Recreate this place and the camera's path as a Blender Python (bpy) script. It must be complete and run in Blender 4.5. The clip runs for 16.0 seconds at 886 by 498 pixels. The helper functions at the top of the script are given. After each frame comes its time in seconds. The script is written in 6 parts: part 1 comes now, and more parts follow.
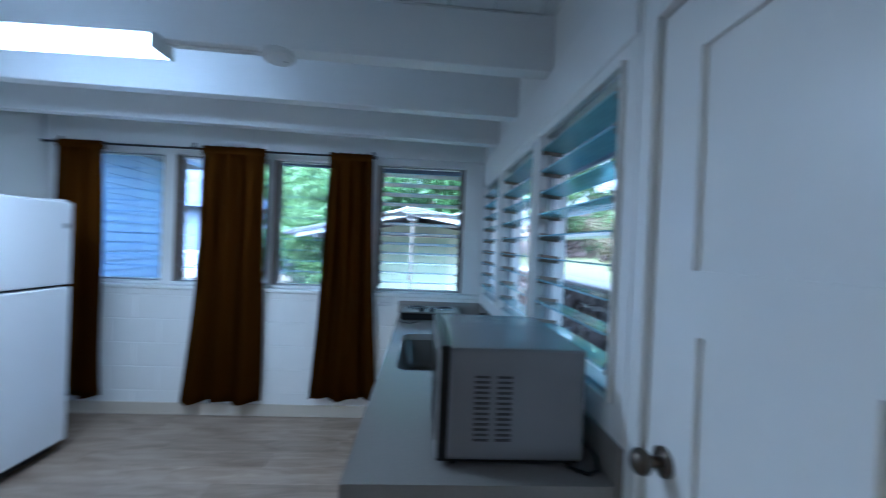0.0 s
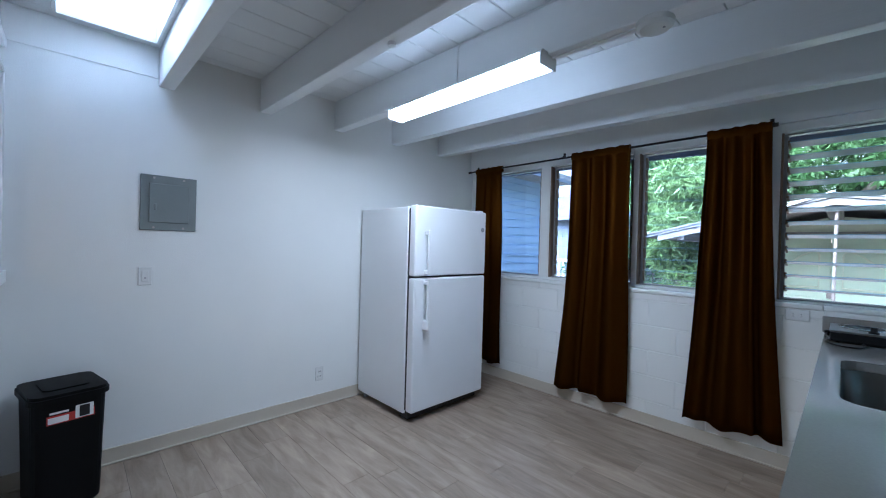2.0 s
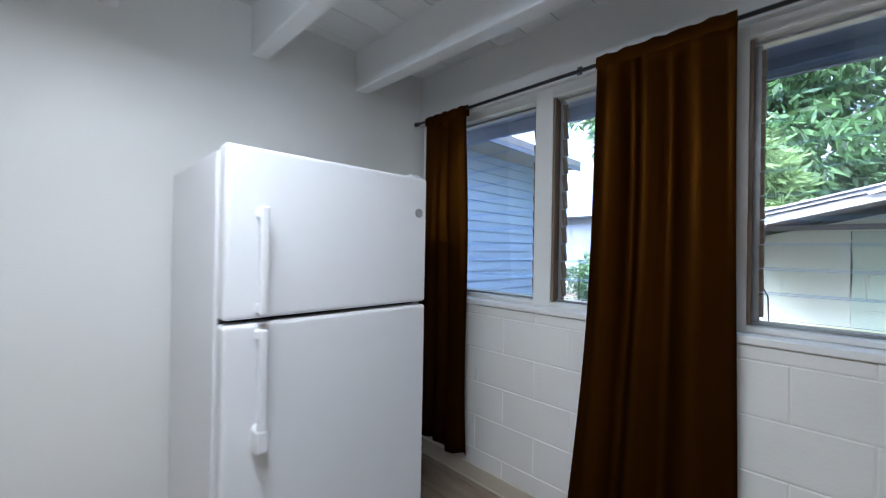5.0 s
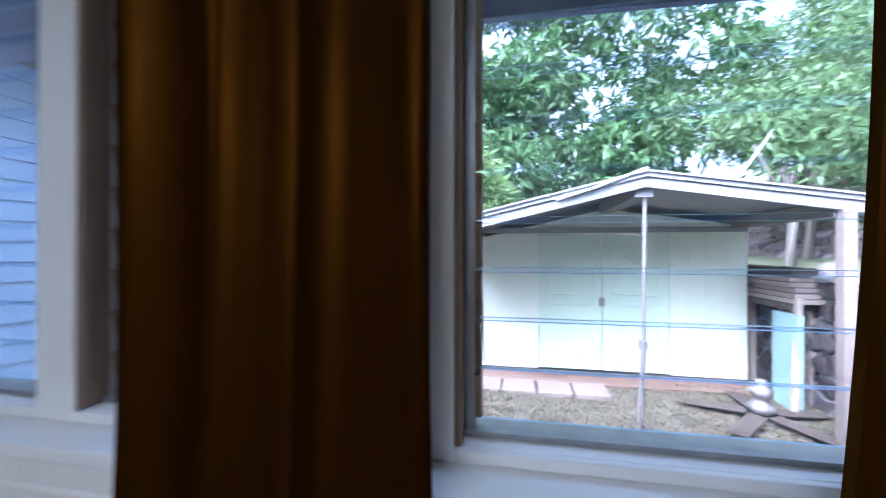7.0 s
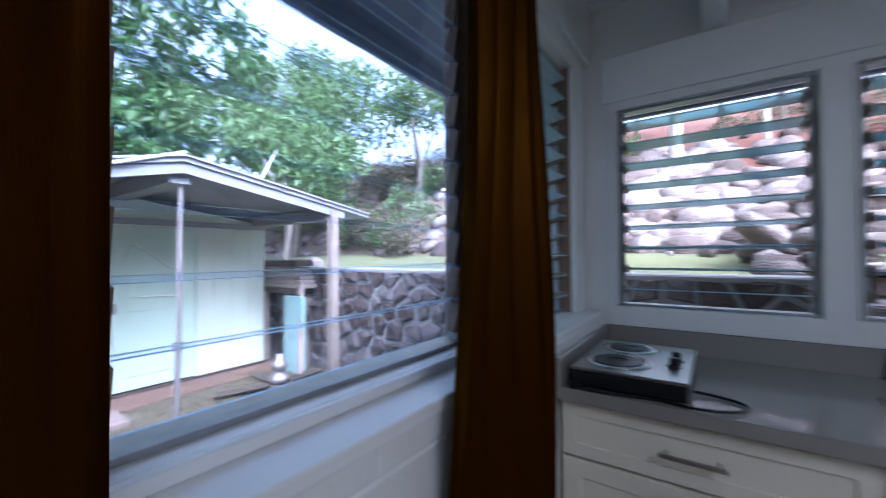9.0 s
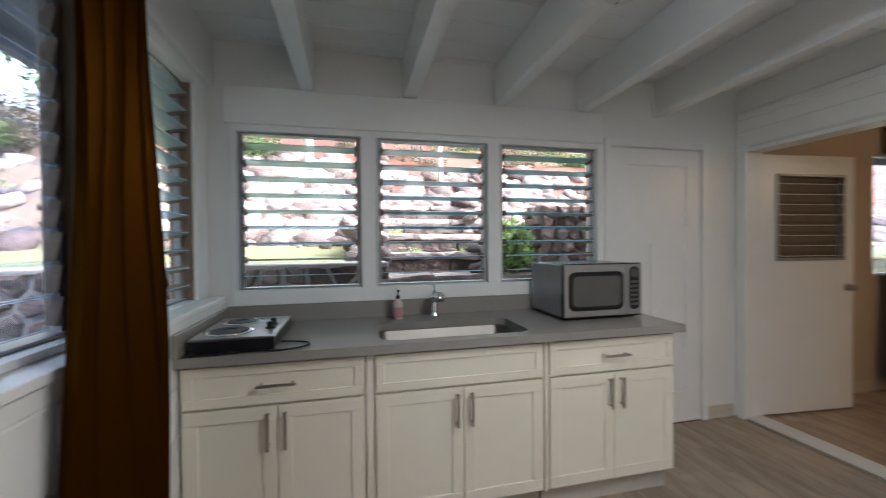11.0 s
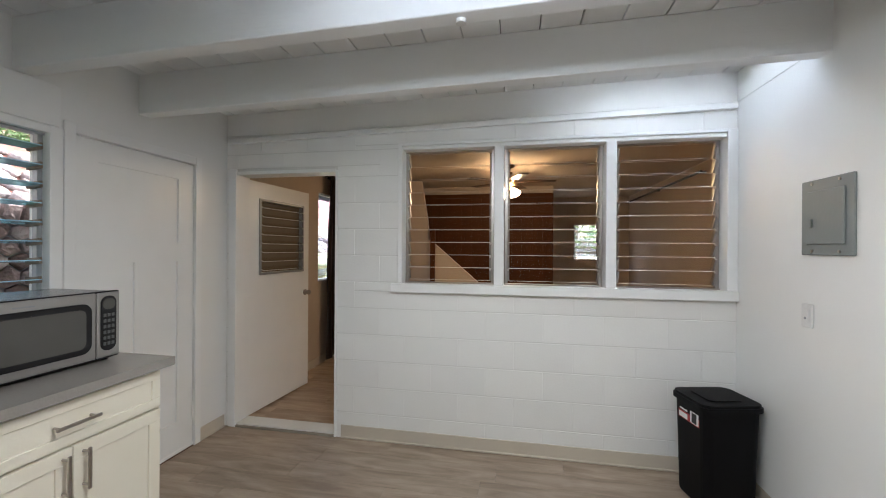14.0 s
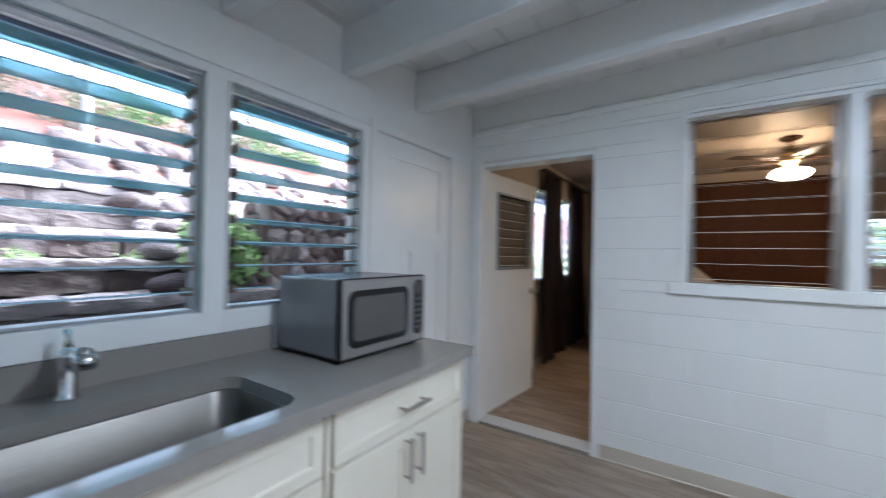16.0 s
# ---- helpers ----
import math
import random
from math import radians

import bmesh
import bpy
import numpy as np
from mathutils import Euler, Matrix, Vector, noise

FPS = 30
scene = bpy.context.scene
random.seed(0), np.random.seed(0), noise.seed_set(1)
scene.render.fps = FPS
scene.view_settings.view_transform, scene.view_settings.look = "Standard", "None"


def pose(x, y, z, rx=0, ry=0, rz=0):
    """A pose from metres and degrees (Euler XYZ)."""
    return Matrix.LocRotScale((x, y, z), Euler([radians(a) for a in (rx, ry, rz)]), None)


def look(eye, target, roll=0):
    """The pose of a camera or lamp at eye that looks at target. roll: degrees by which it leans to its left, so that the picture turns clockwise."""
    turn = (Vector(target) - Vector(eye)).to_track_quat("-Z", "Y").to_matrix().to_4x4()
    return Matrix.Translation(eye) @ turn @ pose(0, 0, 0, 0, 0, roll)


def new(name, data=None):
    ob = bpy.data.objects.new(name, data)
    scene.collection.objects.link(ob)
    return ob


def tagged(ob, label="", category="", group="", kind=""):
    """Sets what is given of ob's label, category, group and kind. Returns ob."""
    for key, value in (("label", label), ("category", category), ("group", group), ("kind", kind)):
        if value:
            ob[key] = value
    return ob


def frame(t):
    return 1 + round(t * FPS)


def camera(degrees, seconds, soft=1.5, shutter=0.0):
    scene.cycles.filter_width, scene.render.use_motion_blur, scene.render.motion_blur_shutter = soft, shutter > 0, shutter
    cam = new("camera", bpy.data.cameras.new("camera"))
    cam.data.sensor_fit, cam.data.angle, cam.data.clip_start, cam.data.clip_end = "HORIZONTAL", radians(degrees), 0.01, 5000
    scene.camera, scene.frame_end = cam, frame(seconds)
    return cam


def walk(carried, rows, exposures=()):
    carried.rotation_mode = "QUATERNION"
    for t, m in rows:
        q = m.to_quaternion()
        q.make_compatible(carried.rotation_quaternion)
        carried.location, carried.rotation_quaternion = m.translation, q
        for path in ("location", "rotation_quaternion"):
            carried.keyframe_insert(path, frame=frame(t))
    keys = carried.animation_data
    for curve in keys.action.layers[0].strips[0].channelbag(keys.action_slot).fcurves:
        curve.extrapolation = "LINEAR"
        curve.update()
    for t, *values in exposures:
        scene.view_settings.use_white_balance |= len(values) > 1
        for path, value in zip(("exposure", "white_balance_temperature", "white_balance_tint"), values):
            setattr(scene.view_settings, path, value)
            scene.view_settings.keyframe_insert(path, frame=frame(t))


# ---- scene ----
cam = camera(97.6, 16.0, soft=1.0, shutter=0.5)
PATH = [
    (0, (3.181, 0.244, 1.486), (3.283, 2.241, 1.47), 2.4),
    (0.5, (3.128, 0.247, 1.452), (2.557, 2.164, 1.43), 2.3),
    (1, (3.128, 0.26, 1.417), (2.11, 1.981, 1.398), 2.1),
    (1.5, (3.095, 0.257, 1.381), (1.806, 1.787, 1.362), 1.8),
    (2, (3.079, 0.276, 1.359), (1.638, 1.663, 1.345), 1.6),
    (2.5, (2.995, 0.374, 1.375), (1.541, 1.747, 1.356), 1.4),
    (3, (2.845, 0.622, 1.412), (1.379, 1.983, 1.404), 1.1),
    (3.5, (2.708, 0.934, 1.45), (1.241, 2.293, 1.428), 1.0),
    (3.7, (2.648, 1.066, 1.438), (1.176, 2.42, 1.429), 1.0),
    (6, (1.869, 2.453, 1.33), (0.684, 4.064, 1.353), 0.5),
    (6.5, (1.945, 2.792, 1.39), (1.197, 4.647, 1.395), 0.2),
    (7, (1.976, 3.02, 1.432), (1.598, 4.984, 1.441), 0.1),
    (7.5, (1.985, 3.209, 1.415), (2.028, 5.209, 1.433), 0.4),
    (8, (2.028, 3.232, 1.388), (2.478, 5.181, 1.422), 0.4),
    (8.5, (1.914, 3.264, 1.37), (2.992, 4.948, 1.405), 0.5),
    (8.8, (1.824, 3.206, 1.331), (3.287, 4.57, 1.364), -0.5),
    (9, (1.761, 3.169, 1.33), (3.394, 4.323, 1.359), -0.4),
    (9.2, (1.699, 3.128, 1.326), (3.459, 4.079, 1.342), -0.7),
    (11.3, (1.237, 2.89, 1.357), (3.115, 2.204, 1.336), -0.3),
    (11.5, (1.205, 2.868, 1.366), (3.018, 2.024, 1.352), -0.2),
    (12, (1.167, 2.842, 1.424), (2.76, 1.634, 1.414), 0.0),
    (12.5, (1.172, 2.809, 1.486), (2.52, 1.332, 1.478), 0.3),
    (13, (1.224, 2.79, 1.522), (2.175, 1.03, 1.516), 0.3),
    (13.5, (1.302, 2.804, 1.492), (1.848, 0.88, 1.492), 0.3),
    (14, (1.392, 2.786, 1.428), (1.76, 0.82, 1.427), 0.4),
    (14.5, (1.529, 2.787, 1.369), (1.872, 0.817, 1.378), 0.6),
    (15, (1.673, 2.837, 1.306), (2.022, 0.868, 1.331), 0.7),
    (15.5, (1.855, 2.825, 1.297), (2.465, 0.92, 1.316), 0.8),
    (16, (2.13, 2.747, 1.329), (3.249, 1.09, 1.347), 1.0),
]
walk(cam, [(t, look(eye, target, roll)) for t, eye, target, roll in PATH],
     [(0.0, 2.3, 4200, 5), (1.0, 2.25, 4520, 7), (2.0, 2.2, 4700, 9), (3.5, 2.2, 5150, 10), (6.0, 2.33, 5350, 12), (7.5, 2.0, 4900, 16), (9.2, 1.68, 4950, 17), (11.3, 2.38, 5900, 12), (13.0, 2.54, 5850, 11), (14.5, 2.64, 5800, 11), (16.0, 2.64, 5000, 10)])

# ---- light and exposure ----
world = bpy.data.worlds.new("World")
scene.world = world
world.use_nodes = True
wn = world.node_tree.nodes
sky = wn.new("ShaderNodeTexSky")
sky.sky_type = "NISHITA"
sky.sun_disc = False
sky.sun_elevation = radians(48)
sky.sun_rotation = radians(210)
sky.air_density = 1.6
sky.dust_density = 9.0
wn["Background"].inputs["Strength"].default_value = 0.15
haze = wn.new("ShaderNodeHueSaturation")      # thin white overcast
haze.inputs["Saturation"].default_value = 0.45
haze.inputs["Value"].default_value = 1.75
world.node_tree.links.new(sky.outputs["Color"], haze.inputs["Color"])
world.node_tree.links.new(haze.outputs["Color"], wn["Background"].inputs["Color"])

sun_data = bpy.data.lights.new("sun", "SUN")
sun_data.energy = 1.5
sun_data.angle = radians(40)
sun_data.color = (1.0, 0.96, 0.9)
sun = new("sun", sun_data)
sun.matrix_world = look((0, 0, 20), (9.0, 15.6, 0))

# ---- materials ----


def mat(name, col, rough=0.5, metal=0.0, var=0.08, scale=8.0, bump=0.05, bscale=60.0, stretch=(1, 1, 1), spec=0.5, rand=0.0, coat=0.0, depth=0.004):
    """A principled surface with two scales of tone variation and fine relief."""
    m = bpy.data.materials.new(name)
    m.use_nodes = True
    nt = m.node_tree
    b = nt.nodes["Principled BSDF"]
    b.inputs["Roughness"].default_value = rough
    b.inputs["Metallic"].default_value = metal
    b.inputs["Specular IOR Level"].default_value = spec
    b.inputs["Coat Weight"].default_value = coat
    tc = nt.nodes.new("ShaderNodeTexCoord")
    mp = nt.nodes.new("ShaderNodeMapping")
    mp.inputs["Scale"].default_value = stretch
    nt.links.new(tc.outputs["Object"], mp.inputs["Vector"])
    n1 = nt.nodes.new("ShaderNodeTexNoise")
    n1.inputs["Scale"].default_value = scale
    n1.inputs["Detail"].default_value = 6
    n2 = nt.nodes.new("ShaderNodeTexNoise")
    n2.inputs["Scale"].default_value = bscale
    n2.inputs["Detail"].default_value = 4
    nt.links.new(mp.outputs["Vector"], n1.inputs["Vector"])
    nt.links.new(mp.outputs["Vector"], n2.inputs["Vector"])
    ramp = nt.nodes.new("ShaderNodeMix")
    ramp.data_type = "RGBA"
    ramp.inputs[6].default_value = (*[max(0, c * (1 - var)) for c in col], 1)
    ramp.inputs[7].default_value = (*[min(1, c * (1 + var)) for c in col], 1)
    nt.links.new(n1.outputs["Fac"], ramp.inputs[0])
    out = ramp.outputs[2]
    if rand:
        oi = nt.nodes.new("ShaderNodeObjectInfo")
        hs = nt.nodes.new("ShaderNodeHueSaturation")
        mr = nt.nodes.new("ShaderNodeMapRange")
        mr.inputs[3].default_value = 1 - rand
        mr.inputs[4].default_value = 1 + rand
        nt.links.new(oi.outputs["Random"], mr.inputs[0])
        nt.links.new(mr.outputs[0], hs.inputs["Value"])
        nt.links.new(out, hs.inputs["Color"])
        out = hs.outputs["Color"]
    nt.links.new(out, b.inputs["Base Color"])
    if bump:
        bp = nt.nodes.new("ShaderNodeBump")
        bp.inputs["Strength"].default_value = min(1, bump * 4)
        bp.inputs["Distance"].default_value = depth
        nt.links.new(n2.outputs["Fac"], bp.inputs["Height"])
        nt.links.new(bp.outputs["Normal"], b.inputs["Normal"])
    return m


def glass_mat(name, tint, veil=0.0, veil_col=(0.6, 0.7, 0.7), gloss=0.04):
    """Thin pane: see-through, glossy by Fresnel, with an even veil that can stand in for glare."""
    m = bpy.data.materials.new(name)
    m.use_nodes = True
    nt = m.node_tree
    nt.nodes.remove(nt.nodes["Principled BSDF"])
    out = nt.nodes["Material Output"]
    tr = nt.nodes.new("ShaderNodeBsdfTransparent")
    tr.inputs[0].default_value = (*tint, 1)
    gl = nt.nodes.new("ShaderNodeBsdfGlossy")
    gl.inputs["Roughness"].default_value = 0.02
    lw = nt.nodes.new("ShaderNodeLayerWeight")
    lw.inputs[0].default_value = 0.5
    pw5 = nt.nodes.new("ShaderNodeMath")
    pw5.operation = "POWER"
    pw5.inputs[1].default_value = 5.0
    nt.links.new(lw.outputs["Facing"], pw5.inputs[0])
    fr = nt.nodes.new("ShaderNodeMapRange")
    fr.inputs[3].default_value, fr.inputs[4].default_value = gloss, 0.85
    nt.links.new(pw5.outputs[0], fr.inputs[0])
    mx = nt.nodes.new("ShaderNodeMixShader")
    nt.links.new(fr.outputs[0], mx.inputs[0])
    src = tr.outputs[0]
    if veil:
        di = nt.nodes.new("ShaderNodeBsdfDiffuse")
        di.inputs[0].default_value = (*veil_col, 1)
        tl = nt.nodes.new("ShaderNodeBsdfTranslucent")
        tl.inputs[0].default_value = (*veil_col, 1)
        m0 = nt.nodes.new("ShaderNodeMixShader")
        m0.inputs[0].default_value = 0.78
        nt.links.new(di.outputs[0], m0.inputs[1])
        nt.links.new(tl.outputs[0], m0.inputs[2])
        ns = nt.nodes.new("ShaderNodeTexNoise")
        ns.inputs["Scale"].default_value = 6
        mr = nt.nodes.new("ShaderNodeMapRange")
        mr.inputs[3].default_value = veil * 0.8
        mr.inputs[4].default_value = veil * 1.2
        nt.links.new(ns.outputs["Fac"], mr.inputs[0])
        m1 = nt.nodes.new("ShaderNodeMixShader")
        nt.links.new(mr.outputs[0], m1.inputs[0])
        nt.links.new(tr.outputs[0], m1.inputs[1])
        nt.links.new(m0.outputs[0], m1.inputs[2])
        src = m1.outputs[0]
    nt.links.new(src, mx.inputs[1])
    nt.links.new(gl.outputs[0], mx.inputs[2])
    nt.links.new(mx.outputs[0], out.inputs[0])
    return m


def glow_mat(name, col, strength):
    m = bpy.data.materials.new(name)
    m.use_nodes = True
    b = m.node_tree.nodes["Principled BSDF"]
    b.inputs["Base Color"].default_value = (*col, 1)
    b.inputs["Emission Color"].default_value = (*col, 1)
    b.inputs["Emission Strength"].default_value = strength
    return m


def plank_mat(name, dark, light, rand=0.12):
    """Wood-look vinyl: long grain, blotches, board-to-board shift."""
    m = mat(name, light, 0.45, rand=rand)
    nt = m.node_tree
    b = nt.nodes["Principled BSDF"]
    tc = nt.nodes.new("ShaderNodeTexCoord")
    oi = nt.nodes.new("ShaderNodeObjectInfo")
    add = nt.nodes.new("ShaderNodeVectorMath")
    add.operation = "MULTIPLY_ADD"
    sc = nt.nodes.new("ShaderNodeCombineXYZ")
    mul = nt.nodes.new("ShaderNodeMath")
    mul.operation = "MULTIPLY"
    mul.inputs[1].default_value = 37.0
    nt.links.new(oi.outputs["Random"], mul.inputs[0])
    for k in range(3):
        nt.links.new(mul.outputs[0], sc.inputs[k])
    add.inputs[1].default_value = (1.3, 7, 1)
    nt.links.new(tc.outputs["Object"], add.inputs[0])
    nt.links.new(sc.outputs[0], add.inputs[2])
    g = nt.nodes.new("ShaderNodeTexNoise")
    g.inputs["Scale"].default_value = 2.2
    g.inputs["Detail"].default_value = 8
    g.inputs["Roughness"].default_value = 0.58
    g.inputs["Distortion"].default_value = 0.6
    nt.links.new(add.outputs[0], g.inputs["Vector"])
    cr = nt.nodes.new("ShaderNodeValToRGB")
    cr.color_ramp.elements[0].position = 0.3
    cr.color_ramp.elements[0].color = (*dark, 1)
    cr.color_ramp.elements[1].position = 0.68
    cr.color_ramp.elements[1].color = (*light, 1)
    nt.links.new(g.outputs["Fac"], cr.inputs[0])
    hs = [n for n in nt.nodes if n.bl_idname == "ShaderNodeHueSaturation"][0]
    nt.links.new(cr.outputs[0], hs.inputs["Color"])
    return m


M_WALL = mat("white_wall_paint", (0.80, 0.80, 0.775), 0.42, var=0.03, scale=2.2, bump=0.05, bscale=140)
M_BLOCK = mat("white_painted_block", (0.80, 0.795, 0.765), 0.5, var=0.04, scale=3, bump=0.05, bscale=70, rand=0.02)
M_JOINT = mat("painted_mortar", (0.69, 0.68, 0.65), 0.6, var=0.05, bump=0.1)
M_TRIM = mat("white_gloss_trim", (0.82, 0.82, 0.80), 0.3, var=0.04, scale=5, bump=0.03, bscale=40)
M_CEIL = mat("white_ceiling_boards", (0.77, 0.775, 0.765), 0.45, var=0.05, scale=3, bump=0.05, bscale=70)
M_BEAM = mat("white_painted_beam", (0.80, 0.805, 0.80), 0.32, var=0.05, scale=2.5, bump=0.05, bscale=35, stretch=(0.25, 3, 3))
M_GROOVE = mat("dark_board_gap", (0.10, 0.09, 0.085), 0.9)
M_BASE = mat("beige_vinyl_base", (0.55, 0.49, 0.40), 0.5, var=0.05, bump=0.02)
M_PLANK = plank_mat("grey_oak_plank", (0.225, 0.168, 0.12), (0.41, 0.325, 0.245))
M_PLANK2 = plank_mat("warm_oak_plank", (0.29, 0.205, 0.14), (0.48, 0.37, 0.27))
M_SUB = mat("subfloor", (0.12, 0.10, 0.08), 0.9)
M_FRIDGE = mat("white_enamel", (0.80, 0.81, 0.83), 0.28, var=0.015, bump=0.02, bscale=300)
M_KEY = mat("dim_key_print", (0.11, 0.11, 0.108), 0.5)
M_SEAL = mat("dark_rubber_seal", (0.04, 0.04, 0.045), 0.7)
M_GREY = mat("grey_plastic", (0.30, 0.31, 0.32), 0.5)
M_PANEL = mat("grey_enamelled_steel", (0.20, 0.22, 0.22), 0.42, metal=0.0, var=0.06, bump=0.03)
M_PLATE = mat("white_plate", (0.70, 0.70, 0.68), 0.3, var=0.02, bump=0.0)
M_QUARTZ = mat("grey_quartz", (0.28, 0.26, 0.235), 0.10, var=0.10, scale=160, bump=0.0, spec=0.5)
M_CAB = mat("cream_shaker_paint", (0.79, 0.745, 0.62), 0.38, var=0.02, bump=0.02, bscale=90)
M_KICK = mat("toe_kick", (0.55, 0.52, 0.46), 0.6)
M_NICKEL = mat("brushed_nickel", (0.42, 0.39, 0.36), 0.35, metal=1.0, var=0.1, scale=40, bump=0.02, bscale=300)
M_STEEL = mat("brushed_steel", (0.155, 0.145, 0.13), 0.38, metal=1.0, var=0.08, scale=10, bump=0.04, bscale=220, stretch=(1, 0.06, 1))
M_PLATESTEEL = mat("polished_steel", (0.46, 0.45, 0.43), 0.28, metal=1.0, var=0.08, scale=10, bump=0.02, bscale=220)
M_BRONZE = mat("dark_bronze", (0.12, 0.10, 0.08), 0.35, metal=1.0, var=0.15, bump=0.02)
M_CHROME = mat("chrome", (0.78, 0.78, 0.78), 0.08, metal=1.0, var=0.02, bump=0.0)
M_MWBODY = mat("silver_painted_metal", (0.37, 0.36, 0.345), 0.35, metal=0.7, var=0.04, bump=0.02)
M_MWSIDE = mat("grey_oven_casing", (0.25, 0.25, 0.255), 0.24, metal=0.3, var=0.06, bump=0.03)
M_BLACK = mat("black_plastic", (0.008, 0.008, 0.009), 0.32, var=0.1, bump=0.02, spec=0.35)
M_DKGLASS = mat("dark_oven_glass", (0.085, 0.082, 0.073), 0.08, var=0.05, bump=0.0)
M_BIN = mat("black_bin_plastic", (0.006, 0.006, 0.0065), 0.5, var=0.15, bump=0.05, bscale=180, spec=0.09)
M_RED = mat("red_sticker", (0.38, 0.025, 0.02), 0.4)
M_PAPER = mat("white_sticker", (0.75, 0.75, 0.74), 0.5)
def cloth_mat(name, col, shine):
    """Heavy satin: a dark weave under a coloured, soft gloss."""
    m = mat(name, col, 0.6, var=0.3, scale=3, bump=0.05, bscale=350, stretch=(1, 1, 0.15), spec=0.0)
    nt = m.node_tree
    gl = nt.nodes.new("ShaderNodeBsdfGlossy")
    gl.inputs[0].default_value = (*shine, 1)
    gl.inputs["Roughness"].default_value = 0.48
    bump = nt.nodes["Principled BSDF"].inputs["Normal"].links[0].from_socket
    nt.links.new(bump, gl.inputs["Normal"])
    mx = nt.nodes.new("ShaderNodeMixShader")
    mx.inputs[0].default_value = 0.5
    nt.links.new(nt.nodes["Principled BSDF"].outputs[0], mx.inputs[1])
    nt.links.new(gl.outputs[0], mx.inputs[2])
    nt.links.new(mx.outputs[0], nt.nodes["Material Output"].inputs[0])
    return m


M_CURT = cloth_mat("brown_satin", (0.024, 0.009, 0.001), (0.15, 0.053, 0.0048))
M_CURT2 = mat("dark_maroon_satin", (0.022, 0.008, 0.008), 0.45, var=0.2, scale=3, bump=0.06, bscale=350)
M_ROD = mat("black_rod", (0.012, 0.010, 0.010), 0.35, var=0.1, bump=0.0)
M_ALU = mat("weathered_aluminium", (0.34, 0.35, 0.36), 0.45, metal=0.6, var=0.3, scale=20, bump=0.08)
# Worn brown wood, darkened further to carry the jambs' shade in its colour.
M_OLDWOOD = mat("worn_painted_wood_shaded", (0.20, 0.14, 0.095), 0.7, var=0.5, scale=9, bump=0.15, stretch=(3, 3, 0.6))
M_CLIP = mat("corroded_clip", (0.19, 0.145, 0.105), 0.6, metal=0.3, var=0.6, scale=25, bump=0.2)
M_GLASS = glass_mat("clear_louvre_glass", (0.95, 0.98, 1.06), 0.02, (0.5, 0.7, 0.9))
# The strong veil on these two paints sky glare onto the open blades.
M_GLASS2 = glass_mat("glare_louvre_glass", (0.72, 0.92, 0.95), 0.5, (0.46, 0.72, 0.79))
M_GLASS4 = glass_mat("bright_glare_louvre_glass", (0.88, 0.95, 0.97), 0.72, (0.78, 0.90, 0.95))
M_GLASS3 = glass_mat("inner_louvre_glass", (0.96, 0.94, 0.91), gloss=0.004)
M_GEDGE = mat("glass_edge", (0.36, 0.55, 0.68), 0.15, var=0.1, bump=0.0)
M_GEDGE3 = mat("pale_glass_edge", (0.85, 0.83, 0.75), 0.15, var=0.1, bump=0.0)
M_TUBE = glow_mat("lit_diffuser", (0.93, 0.97, 1.0), 2.8)
M_BULB = glow_mat("lit_glass_shade", (1.0, 0.72, 0.40), 13.5)
M_SKYL = glass_mat("skylight_dome", (0.60, 0.66, 0.74), 0.45, (0.66, 0.72, 0.80))
M_TAN = mat("tan_wall_paint", (0.52, 0.42, 0.33), 0.6, var=0.04, scale=2)
M_TANC = mat("tan_ceiling_paint", (0.52, 0.43, 0.34), 0.6, var=0.04, scale=2)
M_WOODP = mat("brown_panelling", (0.085, 0.027, 0.007), 0.5, var=0.3, scale=3, bump=0.08, bscale=60, stretch=(4, 4, 0.3), spec=0.15)
M_FANB = mat("walnut_blade", (0.05, 0.026, 0.014), 0.4, var=0.25, scale=6)
M_BRASS = mat("aged_brass", (0.32, 0.22, 0.11), 0.3, metal=1.0)
M_PINK = mat("pink_soap", (0.50, 0.26, 0.25), 0.15, var=0.05, bump=0.0)

# ---- mesh helpers ----


def box(bm, x0, y0, z0, x1, y1, z1, bev=0.0, seg=1):
    r = bmesh.ops.create_cube(bm, size=1)
    vs = r["verts"]
    for v in vs:
        v.co = Vector(((x0 + x1) / 2 + v.co.x * (x1 - x0), (y0 + y1) / 2 + v.co.y * (y1 - y0), (z0 + z1) / 2 + v.co.z * (z1 - z0)))
    if bev:
        es = list({e for v in vs for e in v.link_edges})
        bmesh.ops.bevel(bm, geom=es, offset=bev, segments=seg, affect="EDGES", profile=0.5)
    return vs


def rod_between(bm, a, b, r, seg=10, r2=None):
    a, b = Vector(a), Vector(b)
    d = b - a
    m = Matrix.Translation((a + b) / 2) @ d.to_track_quat("Z", "Y").to_matrix().to_4x4()
    return bmesh.ops.create_cone(bm, cap_ends=True, segments=seg, radius1=r, radius2=r if r2 is None else r2, depth=d.length, matrix=m)["verts"]


